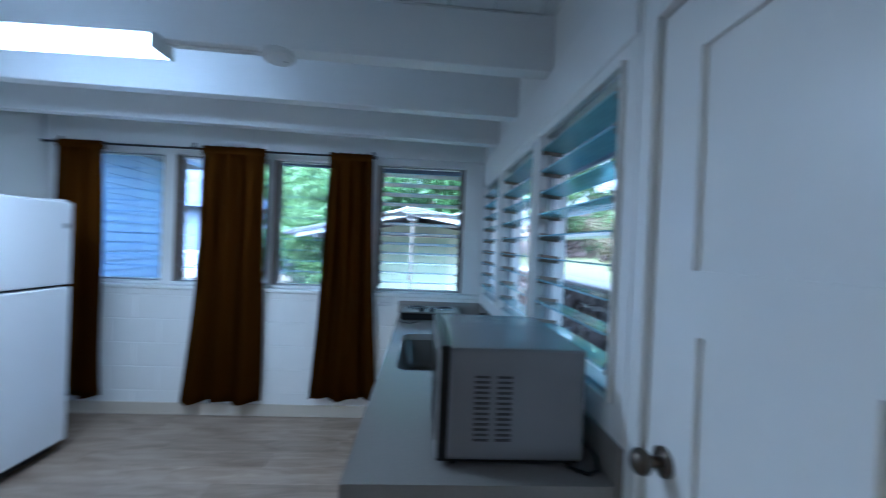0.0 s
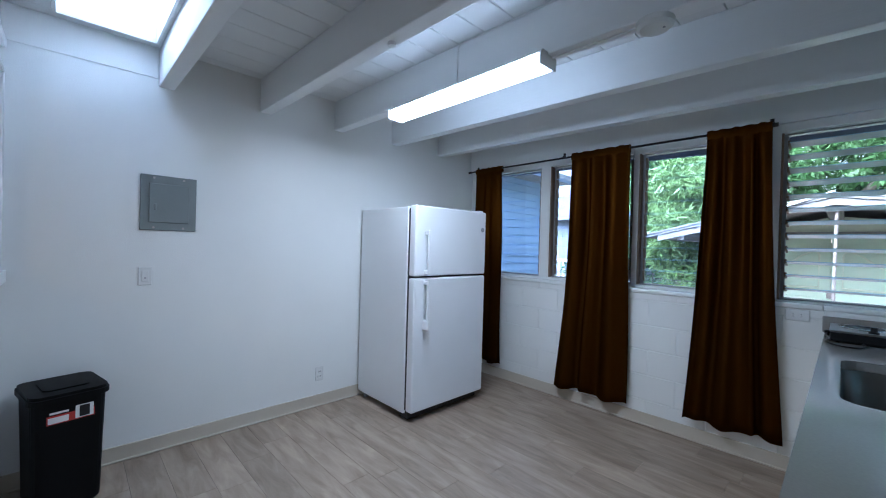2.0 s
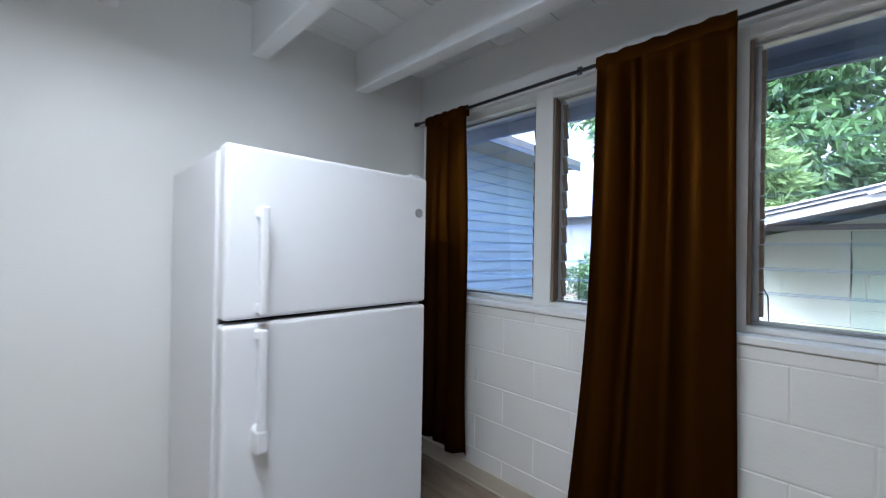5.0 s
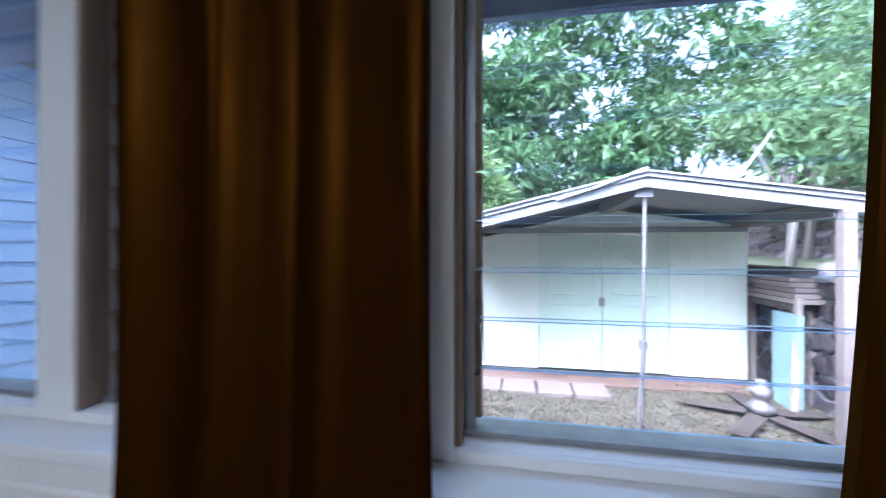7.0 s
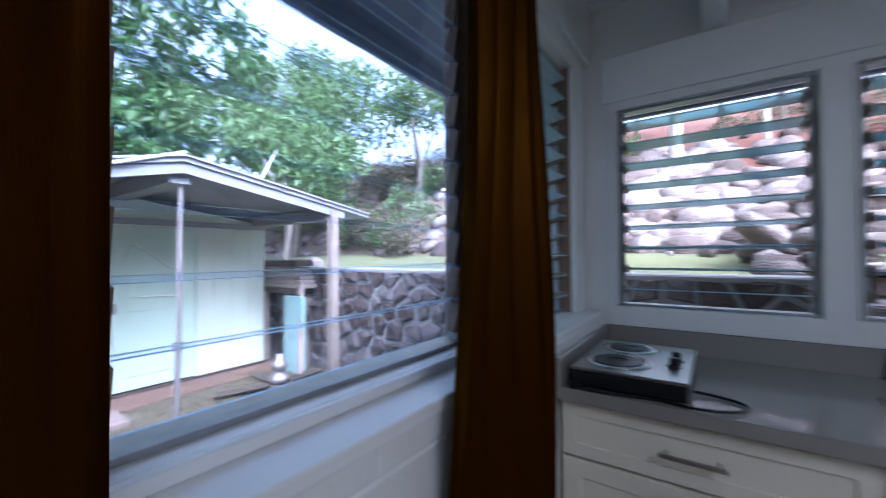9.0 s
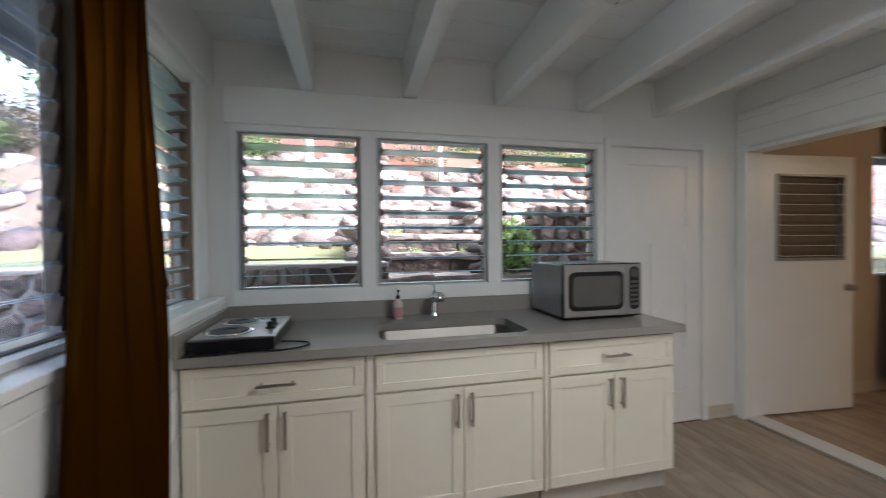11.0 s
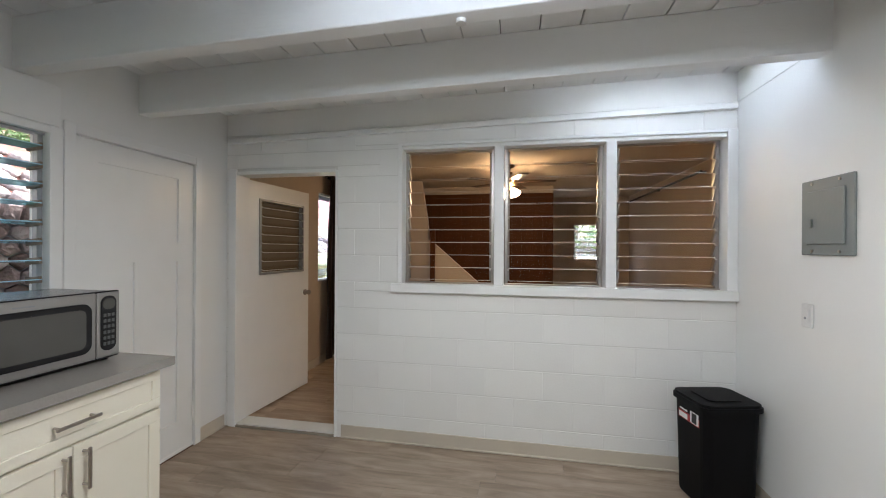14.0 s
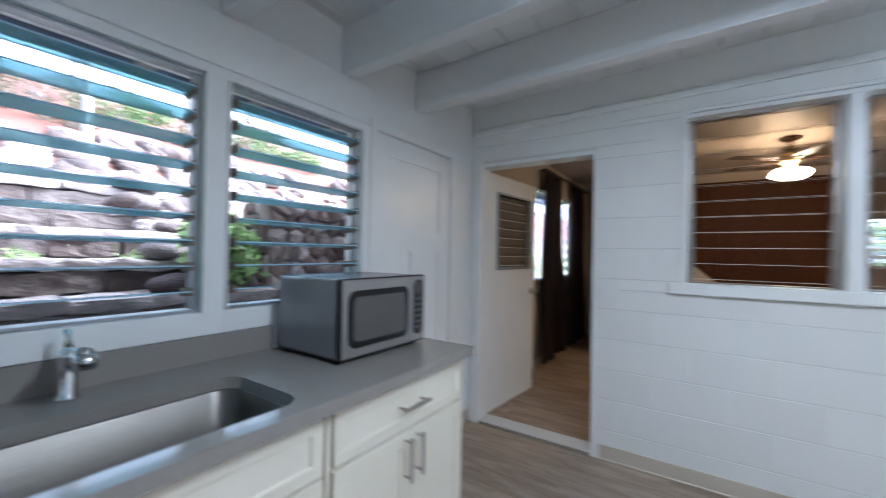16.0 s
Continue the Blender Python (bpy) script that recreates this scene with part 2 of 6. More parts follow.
def tube(bm, pts, r, seg=8):
    """A bent tube through points."""
    pts = [Vector(p) for p in pts]
    rings = []
    for i, p in enumerate(pts):
        d = (pts[min(i + 1, len(pts) - 1)] - pts[max(i - 1, 0)]).normalized()
        q = d.to_track_quat("Z", "Y")
        rr = r[i] if isinstance(r, (list, tuple)) else r
        rings.append([bm.verts.new(p + q @ Vector((rr * math.cos(2 * math.pi * k / seg), rr * math.sin(2 * math.pi * k / seg), 0))) for k in range(seg)])
    for a, b in zip(rings, rings[1:]):
        for k in range(seg):
            bm.faces.new((a[k], a[(k + 1) % seg], b[(k + 1) % seg], b[k]))
    bm.faces.new(rings[0][::-1])
    bm.faces.new(rings[-1])


def lathe(bm, prof, seg=20, at=(0, 0, 0)):
    rings = []
    for r, z in prof:
        rings.append([bm.verts.new((at[0] + r * math.cos(2 * math.pi * k / seg), at[1] + r * math.sin(2 * math.pi * k / seg), at[2] + z)) for k in range(seg)])
    for a, b in zip(rings, rings[1:]):
        for k in range(seg):
            bm.faces.new((a[k], a[(k + 1) % seg], b[(k + 1) % seg], b[k]))
    bm.faces.new(rings[0][::-1])
    bm.faces.new(rings[-1])


def prism(bm, outline, z0, z1):
    """An upright prism over a 2D outline (counter-clockwise)."""
    lo = [bm.verts.new((x, y, z0)) for x, y in outline]
    hi = [bm.verts.new((x, y, z1)) for x, y in outline]
    n = len(outline)
    for k in range(n):
        bm.faces.new((lo[k], lo[(k + 1) % n], hi[(k + 1) % n], hi[k]))
    bm.faces.new(lo[::-1])
    bm.faces.new(hi)


def round_rect(x0, y0, x1, y1, r, n=4):
    out = []
    for cx, cy, a0 in ((x1 - r, y1 - r, 0), (x0 + r, y1 - r, 90), (x0 + r, y0 + r, 180), (x1 - r, y0 + r, 270)):
        for k in range(n + 1):
            a = radians(a0 + 90 * k / n)
            out.append((cx + r * math.cos(a), cy + r * math.sin(a)))
    return out


def finish(bm, name, smooth=False):
    bmesh.ops.recalc_face_normals(bm, faces=bm.faces)
    me = bpy.data.meshes.new(name)
    bm.to_mesh(me)
    bm.free()
    if smooth:
        for p in me.polygons:
            p.use_smooth = True
    return me


def part(name, bm, material, parent, label="", smooth=False):
    me = finish(bm, name, smooth)
    for mm in (material if isinstance(material, (list, tuple)) else [material]):
        me.materials.append(mm)
    ob = new(name, me)
    ob.parent = parent
    if label:
        tagged(ob, label)
    return ob


def thing(name, base=(0, 0, 0), label="", category="", group="", kind="", rz=0):
    ob = new(name)
    ob.empty_display_size = 0.1
    ob.matrix_world = pose(*base, 0, 0, rz)
    return tagged(ob, label, category, group, kind)


def solid(name, bm, material, label="", category="", kind="", smooth=False):
    return tagged(part(name, bm, material, None, "", smooth), label, category, "", kind)


def B(*a, **k):
    bm = bmesh.new()
    box(bm, *a, **k)
    return bm


# ---- plan ----
W, L = 3.71, 3.61            # inner faces: east wall x, north wall y
FZ = -0.025                    # floor level
SLOPE = 0.0202                # roof falls to the east


def ceil_z(x):
    return 2.575 - SLOPE * x


def beam_z(x):
    return 2.33 - SLOPE * x


def wall_boxes(bm, u0, u1, z0, z1, holes, put):
    """Boxes that fill a wall around its openings. put(bm, u0, z0, u1, z1) makes one."""
    us = sorted({u0, u1, *[h[0] for h in holes], *[h[2] for h in holes]})
    us = [u for u in us if u0 <= u <= u1]
    for a, b in zip(us, us[1:]):
        spans, z = [], z0
        for h in sorted((h for h in holes if h[0] <= a + 1e-6 and h[2] >= b - 1e-6), key=lambda h: h[1]):
            if h[1] > z + 1e-6:
                spans.append((z, h[1]))
            z = h[3]
        if z < z1 - 1e-6:
            spans.append((z, z1))
        for s, e in spans:
            put(bm, a, s, b, e)


# openings: u0, z0, u1, z1
N_HOLES = [(0.10, 1.083, 0.932, 2.18), (1.036, 1.083, 1.823, 2.18), (1.866, 1.083, 2.695, 2.18), (2.762, 1.065, 3.532, 2.18)]
E_HOLES = [(1.236, 1.088, 1.962, 1.995), (2.042, 1.088, 2.768, 1.995), (2.851, 1.088, 3.552, 1.995)]
E_DOOR = (0.325, 0.0, 1.115, 2.03)
S_DOOR = (2.753, 0.0, 3.62, 2.02)
S_WIN = (0.058, 1.165, 2.227, 2.165)

bm = bmesh.new()
box(bm, -0.15, L + 0.004, -0.12, W + 0.15, L + 0.21, 1.03)
box(bm, -0.15, L + 0.05, 2.235, W + 0.15, L + 0.21, 2.62)
wall_boxes(bm, -0.15, W + 0.15, 1.03, 2.235, N_HOLES, lambda b, u0, z0, u1, z1: box(b, u0, L + 0.10, z0, u1, L + 0.21, z1))
wall_n = solid("wall_north", bm, M_WALL, "white-painted block wall under a row of louvre windows", "wall", "structure")
bm = bmesh.new()
wall_boxes(bm, -0.15, L, -0.12, 2.62, [E_DOOR, *E_HOLES], lambda b, u0, z0, u1, z1: box(b, W, u0, z0, W + 0.11, u1, z1))
box(bm, W, L, 1.03, W + 0.11, L + 0.099, 2.235)
box(bm, W, L, 2.235, W + 0.11, L + 0.049, 2.62)
wall_e = solid("wall_east", bm, M_WALL, "white-painted timber wall with louvre windows and a door", "wall", "structure")
bm = B(-0.12, -0.15, -0.12, 0, L, 2.62)
box(bm, -0.12, L, 1.03, 0, L + 0.099, 2.235)
box(bm, -0.12, L, 2.235, 0, L + 0.049, 2.62)
wall_w = solid("wall_west", bm, M_WALL, "smooth white plastered wall", "wall", "structure")
bm = bmesh.new()
wall_boxes(bm, -0.9, W + 0.11, -0.12, 2.62, [S_DOOR, S_WIN], lambda b, u0, z0, u1, z1: box(b, u0, -0.145, z0, u1, -0.003, z1))
wall_s = solid("wall_south", bm, M_JOINT, "white-painted block wall with an inner louvre window and a doorway", "wall", "structure")

solid("wall_patch", B(0.0005, 0.002, 2.378, 0.005, 0.67, 2.56, bev=0.002), M_WALL, "white wall board above a fine seam", "wall", "structure")
solid("wall_south_top", B(0.0, -0.0028, 2.331, W, 0.0, 2.58), M_WALL, "smooth white-painted band above the block wall", "wall", "structure")
floor = solid("floor", B(0, -0.006, -0.12, W, L, FZ - 0.006), M_SUB, "grey-brown wood-look plank floor", "floor", "structure")

# ceiling of tongue-and-groove boards that run across the beams, with a skylight hole
SKY = (0.10, 0.19, 0.86, 0.655)
bm = bmesh.new()
bw = 0.197
k = 0
x = -0.1
while x < W + 0.1:
    x1 = min(x + bw, W + 0.11)
    spans = [(-0.145, L + 0.1)]
    if x1 > SKY[0] and x < SKY[2]:
        spans = [(-0.145, SKY[1]), (SKY[3], L + 0.1)]
    for a, b in spans:
        vs = box(bm, x + 0.0025, a, 0, x1 - 0.0025, b, 0.02, bev=0.003)
    x += bw
for v in bm.verts:
    v.co.z += ceil_z(v.co.x)
ceiling = solid("ceiling", bm, M_CEIL, "white-painted board ceiling with fine gaps between the boards", "ceiling", "structure")
bm = bmesh.new()
wall_boxes(bm, -0.15, W + 0.15, -0.145, L + 0.15, [SKY], lambda b, u0, z0, u1, z1: box(b, u0, z0, 0.024, u1, z1, 0.06))
for v in bm.verts:
    v.co.z += ceil_z(v.co.x)
solid("roof_deck", bm, M_GROOVE, "dark roof deck above the ceiling boards", "roof", "structure")

# beams
for yc in (0.715, 1.335, 1.945, 2.55, 3.165):
    bm = bmesh.new()
    vs = box(bm, -0.02, yc - 0.042, 0, W + 0.02, yc + 0.042, 0.245, bev=0.006, seg=2)
    for v in bm.verts:
        v.co.z += beam_z(v.co.x)
    solid("beam", bm, M_BEAM, "white-painted timber ceiling beam", "beam", "structure")

# skylight shaft and dome
sk = thing("skylight", (0, 0, 0), "small skylight with a frosted dome in the ceiling", "skylight", "", "structure")
for a in ((SKY[0] + 0.001, SKY[1] + 0.001, SKY[0] + 0.014, SKY[3] - 0.001), (SKY[2] - 0.014, SKY[1] + 0.001, SKY[2] - 0.001, SKY[3] - 0.001), (SKY[0] + 0.014, SKY[1] + 0.001, SKY[2] - 0.014, SKY[1] + 0.014), (SKY[0] + 0.014, SKY[3] - 0.014, SKY[2] - 0.014, SKY[3] - 0.001)):
    part("shaft_board", B(a[0], a[1], 2.555, a[2], a[3], 2.80), M_TRIM, sk)
bm = bmesh.new()
n = 10
grid = [[bm.verts.new((SKY[0] - 0.02 + (SKY[2] - SKY[0] + 0.04) * i / n, SKY[1] - 0.02 + (SKY[3] - SKY[1] + 0.04) * j / n, 2.802 + 0.10 * (math.sin(math.pi * i / n) * math.sin(math.pi * j / n)) ** 0.5)) for i in range(n + 1)] for j in range(n + 1)]
for j in range(n):
    for i in range(n):
        bm.faces.new((grid[j][i], grid[j][i + 1], grid[j + 1][i + 1], grid[j + 1][i]))
part("dome", bm, M_SKYL, sk, "frosted dome", smooth=True)
part("curb", B(SKY[0] - 0.03, SKY[1] - 0.03, 2.795, SKY[2] + 0.03, SKY[1] - 0.001, 2.815), M_TRIM, sk)

# trim: plates, frieze, bases
bm = bmesh.new()
vs = box(bm, 0.005, 0.0, 0.05, W - 0.02, 0.022, 0.093, bev=0.004)
for v in bm.verts:
    v.co.z += 2.285 - SLOPE * v.co.x
solid("trim_south", bm, M_TRIM, "white-painted timber plate along the wall top", "trim", "structure")
bm = bmesh.new()
vs = box(bm, W - 0.022, 1.19, 2.035, W, L, 2.245, bev=0.004)
solid("trim_east", bm, M_TRIM, "white-painted timber header above the louvre windows", "trim", "structure")


def base_run(name, a, b, n):
    """A vinyl base along a wall from a to b, standing off to the side n."""
    bm = bmesh.new()
    x0, x1 = sorted((a[0], b[0] + n[0] * 0.008))
    y0, y1 = sorted((a[1], b[1] + n[1] * 0.008))
    box(bm, x0, y0, FZ, x1, y1, FZ + 0.10, bev=0.002)
    x0, x1 = sorted((a[0], b[0] + n[0] * 0.014))
    y0, y1 = sorted((a[1], b[1] + n[1] * 0.014))
    box(bm, x0, y0, FZ, x1, y1, FZ + 0.014, bev=0.004)
    solid(name, bm, M_BASE, "beige vinyl wall base", "baseboard", "structure")


base_run("baseboard_west", (0, 0), (0, L), (1, 0))
base_run("baseboard_north", (0.015, L), (3.03, L), (0, -1))
base_run("baseboard_south", (0.015, 0), (2.70, 0), (0, 1))
base_run("baseboard_east", (W, 0.02), (W, 0.27), (-1, 0))


# ---- louvre windows ----
def jalousie(name, base, rz, w, h, n, tilt, glass, edge, label, crank=True, chan=M_ALU, gap=0.0):
    """Louvre window in its opening: x across, y outwards, z up from the opening's foot."""
    t = thing(name, base, label, "window", "", "structure", rz)
    ins = 0.005 if crank else 0.0
    for nm, u in (("channel", 0.004 + ins), ("channel", w - 0.026 - ins)):
        bm = bmesh.new()
        box(bm, u, 0.02, 0.012, u + 0.022, 0.05, h - 0.012)
        p = part(nm, bm, chan, t)
        bm = bmesh.new()
        for i in range(n):
            z = 0.03 + (h - 0.06) * (i + 0.5) / n
            uu = u + 0.022 if u < w / 2 else u - 0.007
            uu = uu if u < w / 2 else uu - 0.005
            vs = box(bm, uu, -0.044, -0.016, uu + 0.012, 0.044, 0.016)
            bmesh.ops.rotate(bm, verts=vs, cent=(0, 0, 0), matrix=Matrix.Rotation(-radians(tilt), 3, "X"))
            bmesh.ops.translate(bm, verts=vs, vec=(0, 0.028, z))
        part("clip", bm, M_CLIP if crank else chan, p)
    if crank and abs(rz) < 1:
        part("worn_stop", B(0.001, -0.045, 0.004, 0.014, -0.029, h - 0.004, bev=0.002), M_OLDWOOD, t, "worn wooden stop with flaking paint")
    part("head_rail", B(0.004, 0.01, h - 0.012, w - 0.004, 0.06, h - 0.002), chan, t)
    part("sill_rail", B(0.004, 0.005, 0.002, w - 0.004, 0.07, 0.012), chan, t)
    if crank:
        for u in (0.0005, w - 0.0075):
            part("jamb_lining", B(u, -0.028, 0.002, u + 0.007, 0.075, h - 0.002, bev=0.002), M_TRIM if abs(rz) > 1 else M_OLDWOOD, t, "worn jamb lining")
    # one blade, shared
    d = (h - 0.05) / n + 0.012
    bm = bmesh.new()
    vs = box(bm, 0.034 + ins, -d / 2, -0.0026, w - 0.034 - ins, d / 2, 0.0026)
    bm.faces.ensure_lookup_table()
    for f in bm.faces:
        f.material_index = 1 if abs(f.normal.z) < 0.5 else 0
    bmesh.ops.rotate(bm, verts=bm.verts, cent=(0, 0, 0), matrix=Matrix.Rotation(-radians(tilt), 3, "X"))
    me = finish(bm, "louvre_blade")
    me.materials.append(glass)
    me.materials.append(edge)
    for i in range(n):
        o = new("louvre_blade", me)
        o.parent = t
        o.location = (0, 0.028, 0.03 + (h - 0.06) * (i + 0.5) / n)
        o.visible_shadow = False
    return t


def casing(name, base, rz, w, h, wid=0.045, depth=0.02, liner=0.1, sill=True, label="white-painted window casing", bottom=True):
    """Painted lining and face trim of an opening: x across, y outwards."""
    t = thing(name, base, label, "trim", "", "structure", rz)
    for u0, u1 in ((-wid, 0.0), (w, w + wid)):
        part("jamb_trim", B(u0, -depth, -0.0 if bottom else 0, u1, 0.0, h + wid, bev=0.003), M_TRIM, t)
    part("head_trim", B(0.0, -depth, h, w, 0.0, h + wid, bev=0.003), M_TRIM, t)
    for u0, u1 in ((0.0, 0.004), (w - 0.004, w)):
        part("jamb_lining", B(u0, 0.0, 0.0, u1, liner, h), M_TRIM, t)
    part("head_lining", B(0.004, 0.0, h - 0.003, w - 0.004, liner, h), M_TRIM, t)
    return t


# north row
for i, (u0, z0, u1, z1) in enumerate(N_HOLES):
    last = i == 3
    jalousie("window_%d" % (i + 1), (u0, L + 0.13, z0), 0, u1 - u0, z1 - z0, 11 if not last else 12, 78 if not last else 10, M_GLASS if not last else M_GLASS4, M_GEDGE,
             "clear glass louvre window in a white frame" if not last else "open glass louvre window above the counter")
bm = bmesh.new()
holes = [(a, b, c, d) for a, b, c, d in N_HOLES]
wall_boxes(bm, 0.002, W - 0.02, 1.061, 2.234, holes, lambda b, u0, z0, u1, z1: box(b, u0, L + 0.082, z0, u1, L + 0.099, z1, bev=0.002))
solid("trim_north", bm, M_TRIM, "white-painted timber frame around the louvre windows", "trim", "structure")
solid("window_sill_north", B(0.002, L - 0.014, 1.032, 2.99, L + 0.097, 1.06, bev=0.004, seg=2), M_TRIM, "white-painted window sill", "window sill", "structure")
solid("window_sill_counter", B(2.992, L - 0.004, 1.032, W - 0.017, L + 0.097, 1.06, bev=0.004, seg=2), M_TRIM, "white-painted window sill above the counter", "window sill", "structure")

# east row (outwards is +x)
for i, (u0, z0, u1, z1) in enumerate(E_HOLES):
    jalousie("window_%d" % (i + 5), (W - 0.004, u1, z0), -90, u1 - u0, z1 - z0, 9, 5, M_GLASS2, M_GEDGE, "open glass louvre window above the counter")
bm = bmesh.new()
wall_boxes(bm, 1.175, L - 0.03, 1.0, 2.034, E_HOLES, lambda b, u0, z0, u1, z1: box(b, W - 0.016, u0, z0, W - 0.0015, u1, z1, bev=0.002))
solid("trim_window_east", bm, M_TRIM, "white-painted posts and sill of the louvre windows", "trim", "structure")

# inner window of the south wall (outwards is -y)
panes = ((2.222, 1.543), (1.475, 0.795), (0.729, 0.062))
for i, (xr, xl) in enumerate(panes):
    pw = xr - xl
    jalousie("window_%d" % (i + 8), (xr, -0.06, S_WIN[1]), 180, pw, S_WIN[3] - S_WIN[1], 10, 62, M_GLASS3, M_GEDGE3, "clear glass louvre window between two rooms", crank=False, chan=M_NICKEL)
t = thing("trim_window_south", (0, 0, 0), "white-painted frame of the inner louvre window", "trim", "", "structure")
for i in range(2):
    part("mullion", B(panes[i + 1][0], -0.12, S_WIN[1] + 0.005, panes[i][1], 0.02, S_WIN[3] - 0.006, bev=0.003), M_TRIM, t)
part("jamb_trim", B(S_WIN[2] - 0.006, -0.13, S_WIN[1], S_WIN[2] + 0.026, 0.018, S_WIN[3] + 0.044, bev=0.003), M_TRIM, t)
part("jamb_trim", B(0.001, -0.13, S_WIN[1], S_WIN[0] + 0.004, 0.018, S_WIN[3] + 0.044, bev=0.003), M_TRIM, t)
part("head_trim", B(S_WIN[0] + 0.006, -0.13, S_WIN[3] - 0.006, S_WIN[2] - 0.006, 0.012, S_WIN[3] + 0.02, bev=0.003), M_TRIM, t)
part("head_cap", B(S_WIN[0] + 0.006, -0.001, S_WIN[3] + 0.021, S_WIN[2] - 0.006, 0.024, S_WIN[3] + 0.044, bev=0.004), M_TRIM, t)
part("sill", B(0.001, -0.14, S_WIN[1] - 0.06, S_WIN[2] + 0.075, 0.036, S_WIN[1] + 0.005, bev=0.004, seg=2), M_TRIM, t)

# ---- doors ----
def panel_face(bm, panels, u0, u1, z0, z1, d):
    """Sunken panels: a ring of bars round each panel hole in a face at y = 0 of thickness d."""
    wall_boxes(bm, u0, u1, z0, z1, panels, lambda b, a, s, c, e: box(b, a, -d, s, c, 0, e))
    for a, s, c, e in panels:
        box(bm, a, -d + 0.012, s, c, -0.012, e)
        for p, q, r, t_ in ((a, s, a + 0.012, e), (c - 0.012, s, c, e), (a + 0.012, s, c - 0.012, s + 0.012), (a + 0.012, e - 0.012, c - 0.012, e)):
            box(bm, p, -0.0115, q, r, -0.005, t_)


d1 = thing("door_1", (W + 0.006, E_DOOR[2] - 0.004, FZ + 0.008), "closed white panel door beside the counter", "door", "", "structure", -90)
bm = bmesh.new()
dw, dh = E_DOOR[2] - E_DOOR[0] - 0.008, E_DOOR[3] - 0.014 - FZ
panel_face(bm, [(0.125, 1.475, dw - 0.125, dh - 0.12), (0.145, 0.22, dw / 2 - 0.05, 1.347), (dw / 2 + 0.055, 0.22, dw - 0.13, 1.347)], 0, dw, 0, dh, 0.036)
bmesh.ops.translate(bm, verts=bm.verts, vec=(0, 0.036, 0))
part("door_leaf", bm, M_TRIM, d1)
bm = bmesh.new()
rod_between(bm, (0.065, 0.0, 1.06), (0.065, -0.008, 1.06), 0.032, 20)
rod_between(bm, (0.065, -0.008, 1.06), (0.065, -0.035, 1.06), 0.012, 12)
bmesh.ops.create_uvsphere(bm, u_segments=16, v_segments=10, radius=0.028, matrix=Matrix.Translation((0.065, -0.052, 1.06)) @ Matrix.Diagonal((1, 0.8, 1, 1)))
part("door_knob", bm, M_BRONZE, d1, "dark bronze knob", smooth=True)
for z in (0.2, 1.0, 1.8):
    bm = bmesh.new()
    rod_between(bm, (dw + 0.001, -0.006, z), (dw + 0.001, -0.006, z + 0.09), 0.006, 8)
    part("hinge", bm, M_TRIM, d1)
t = thing("door_frame_1", (W, 0, 0), "white-painted door casing", "door frame", "", "structure")
part("jamb_trim", B(-0.016, E_DOOR[2], FZ, 0, E_DOOR[2] + 0.055, 2.085, bev=0.003), M_TRIM, t)
part("jamb_trim", B(-0.016, E_DOOR[0] - 0.055, FZ, 0, E_DOOR[0], 2.085, bev=0.003), M_TRIM, t)
part("head_trim", B(-0.016, E_DOOR[0], E_DOOR[3], 0, E_DOOR[2], 2.085, bev=0.003), M_TRIM, t)
part("stop", B(0.045, E_DOOR[0], FZ, 0.10, E_DOOR[0] + 0.003, E_DOOR[3]), M_TRIM, t)
part("threshold", B(-0.004, E_DOOR[0], FZ - 0.004, 0.10, E_DOOR[2], FZ + 0.006), M_WOODP, t)

# open door into the next room: leaf hinged at the east jamb, swung away
d2 = thing("door_2", (S_DOOR[2] + 0.023, -0.153, FZ + 0.02), "open white door with a louvre pane and lever-like knob", "door", "", "structure", -94.5)
dw = 0.855
bm = bmesh.new()
LV = (0.14, 1.21, dw - 0.12, 1.845)
wall_boxes(bm, 0, dw, 0, 2.01, [LV], lambda b, a, s, c, e: box(b, a, -0.02, s, c, 0.018, e))
part("door_leaf", bm, M_TRIM, d2)
lw, lh = LV[2] - LV[0], LV[3] - LV[1]
for u0, z0, u1, z1 in ((LV[0] - 0.02, LV[1] - 0.02, LV[0], LV[3] + 0.02), (LV[2], LV[1] - 0.02, LV[2] + 0.02, LV[3] + 0.02), (LV[0], LV[3], LV[2], LV[3] + 0.02), (LV[0], LV[1] - 0.02, LV[2], LV[1])):
    part("pane_frame", B(u0, -0.034, z0, u1, 0.03, z1), M_ALU, d2)
bm = bmesh.new()
box(bm, LV[0] + 0.004, -0.045, -0.0026, LV[2] - 0.004, 0.045, 0.0026)
bmesh.ops.rotate(bm, verts=bm.verts, cent=(0, 0, 0), matrix=Matrix.Rotation(radians(28), 3, "X"))
for f in bm.faces:
    f.material_index = 1 if abs(f.normal.z) < 0.5 else 0
me = finish(bm, "louvre_blade")
me.materials.append(M_GLASS3)
me.materials.append(M_GEDGE3)
for i in range(8):
    o = new("louvre_blade", me)
    o.parent = d2
    o.location = (0, -0.01, LV[1] + lh * (i + 0.5) / 8)
part("mesh_screen", B(LV[0], 0.012, LV[1], LV[2], 0.016, LV[3]), mat("brown_screen", (0.17, 0.13, 0.09), 0.8, var=0.15), d2, "brown insect screen")
bm = bmesh.new()
for s in (-1, 1):
    rod_between(bm, (dw - 0.06, s * 0.018, 0.97), (dw - 0.06, s * 0.028, 0.97), 0.03, 18)
    rod_between(bm, (dw - 0.06, s * 0.028, 0.97), (dw - 0.06, s * 0.055, 0.97), 0.011, 12)
    bmesh.ops.create_uvsphere(bm, u_segments=14, v_segments=10, radius=0.026, matrix=Matrix.Translation((dw - 0.06, s * 0.066, 0.97)))
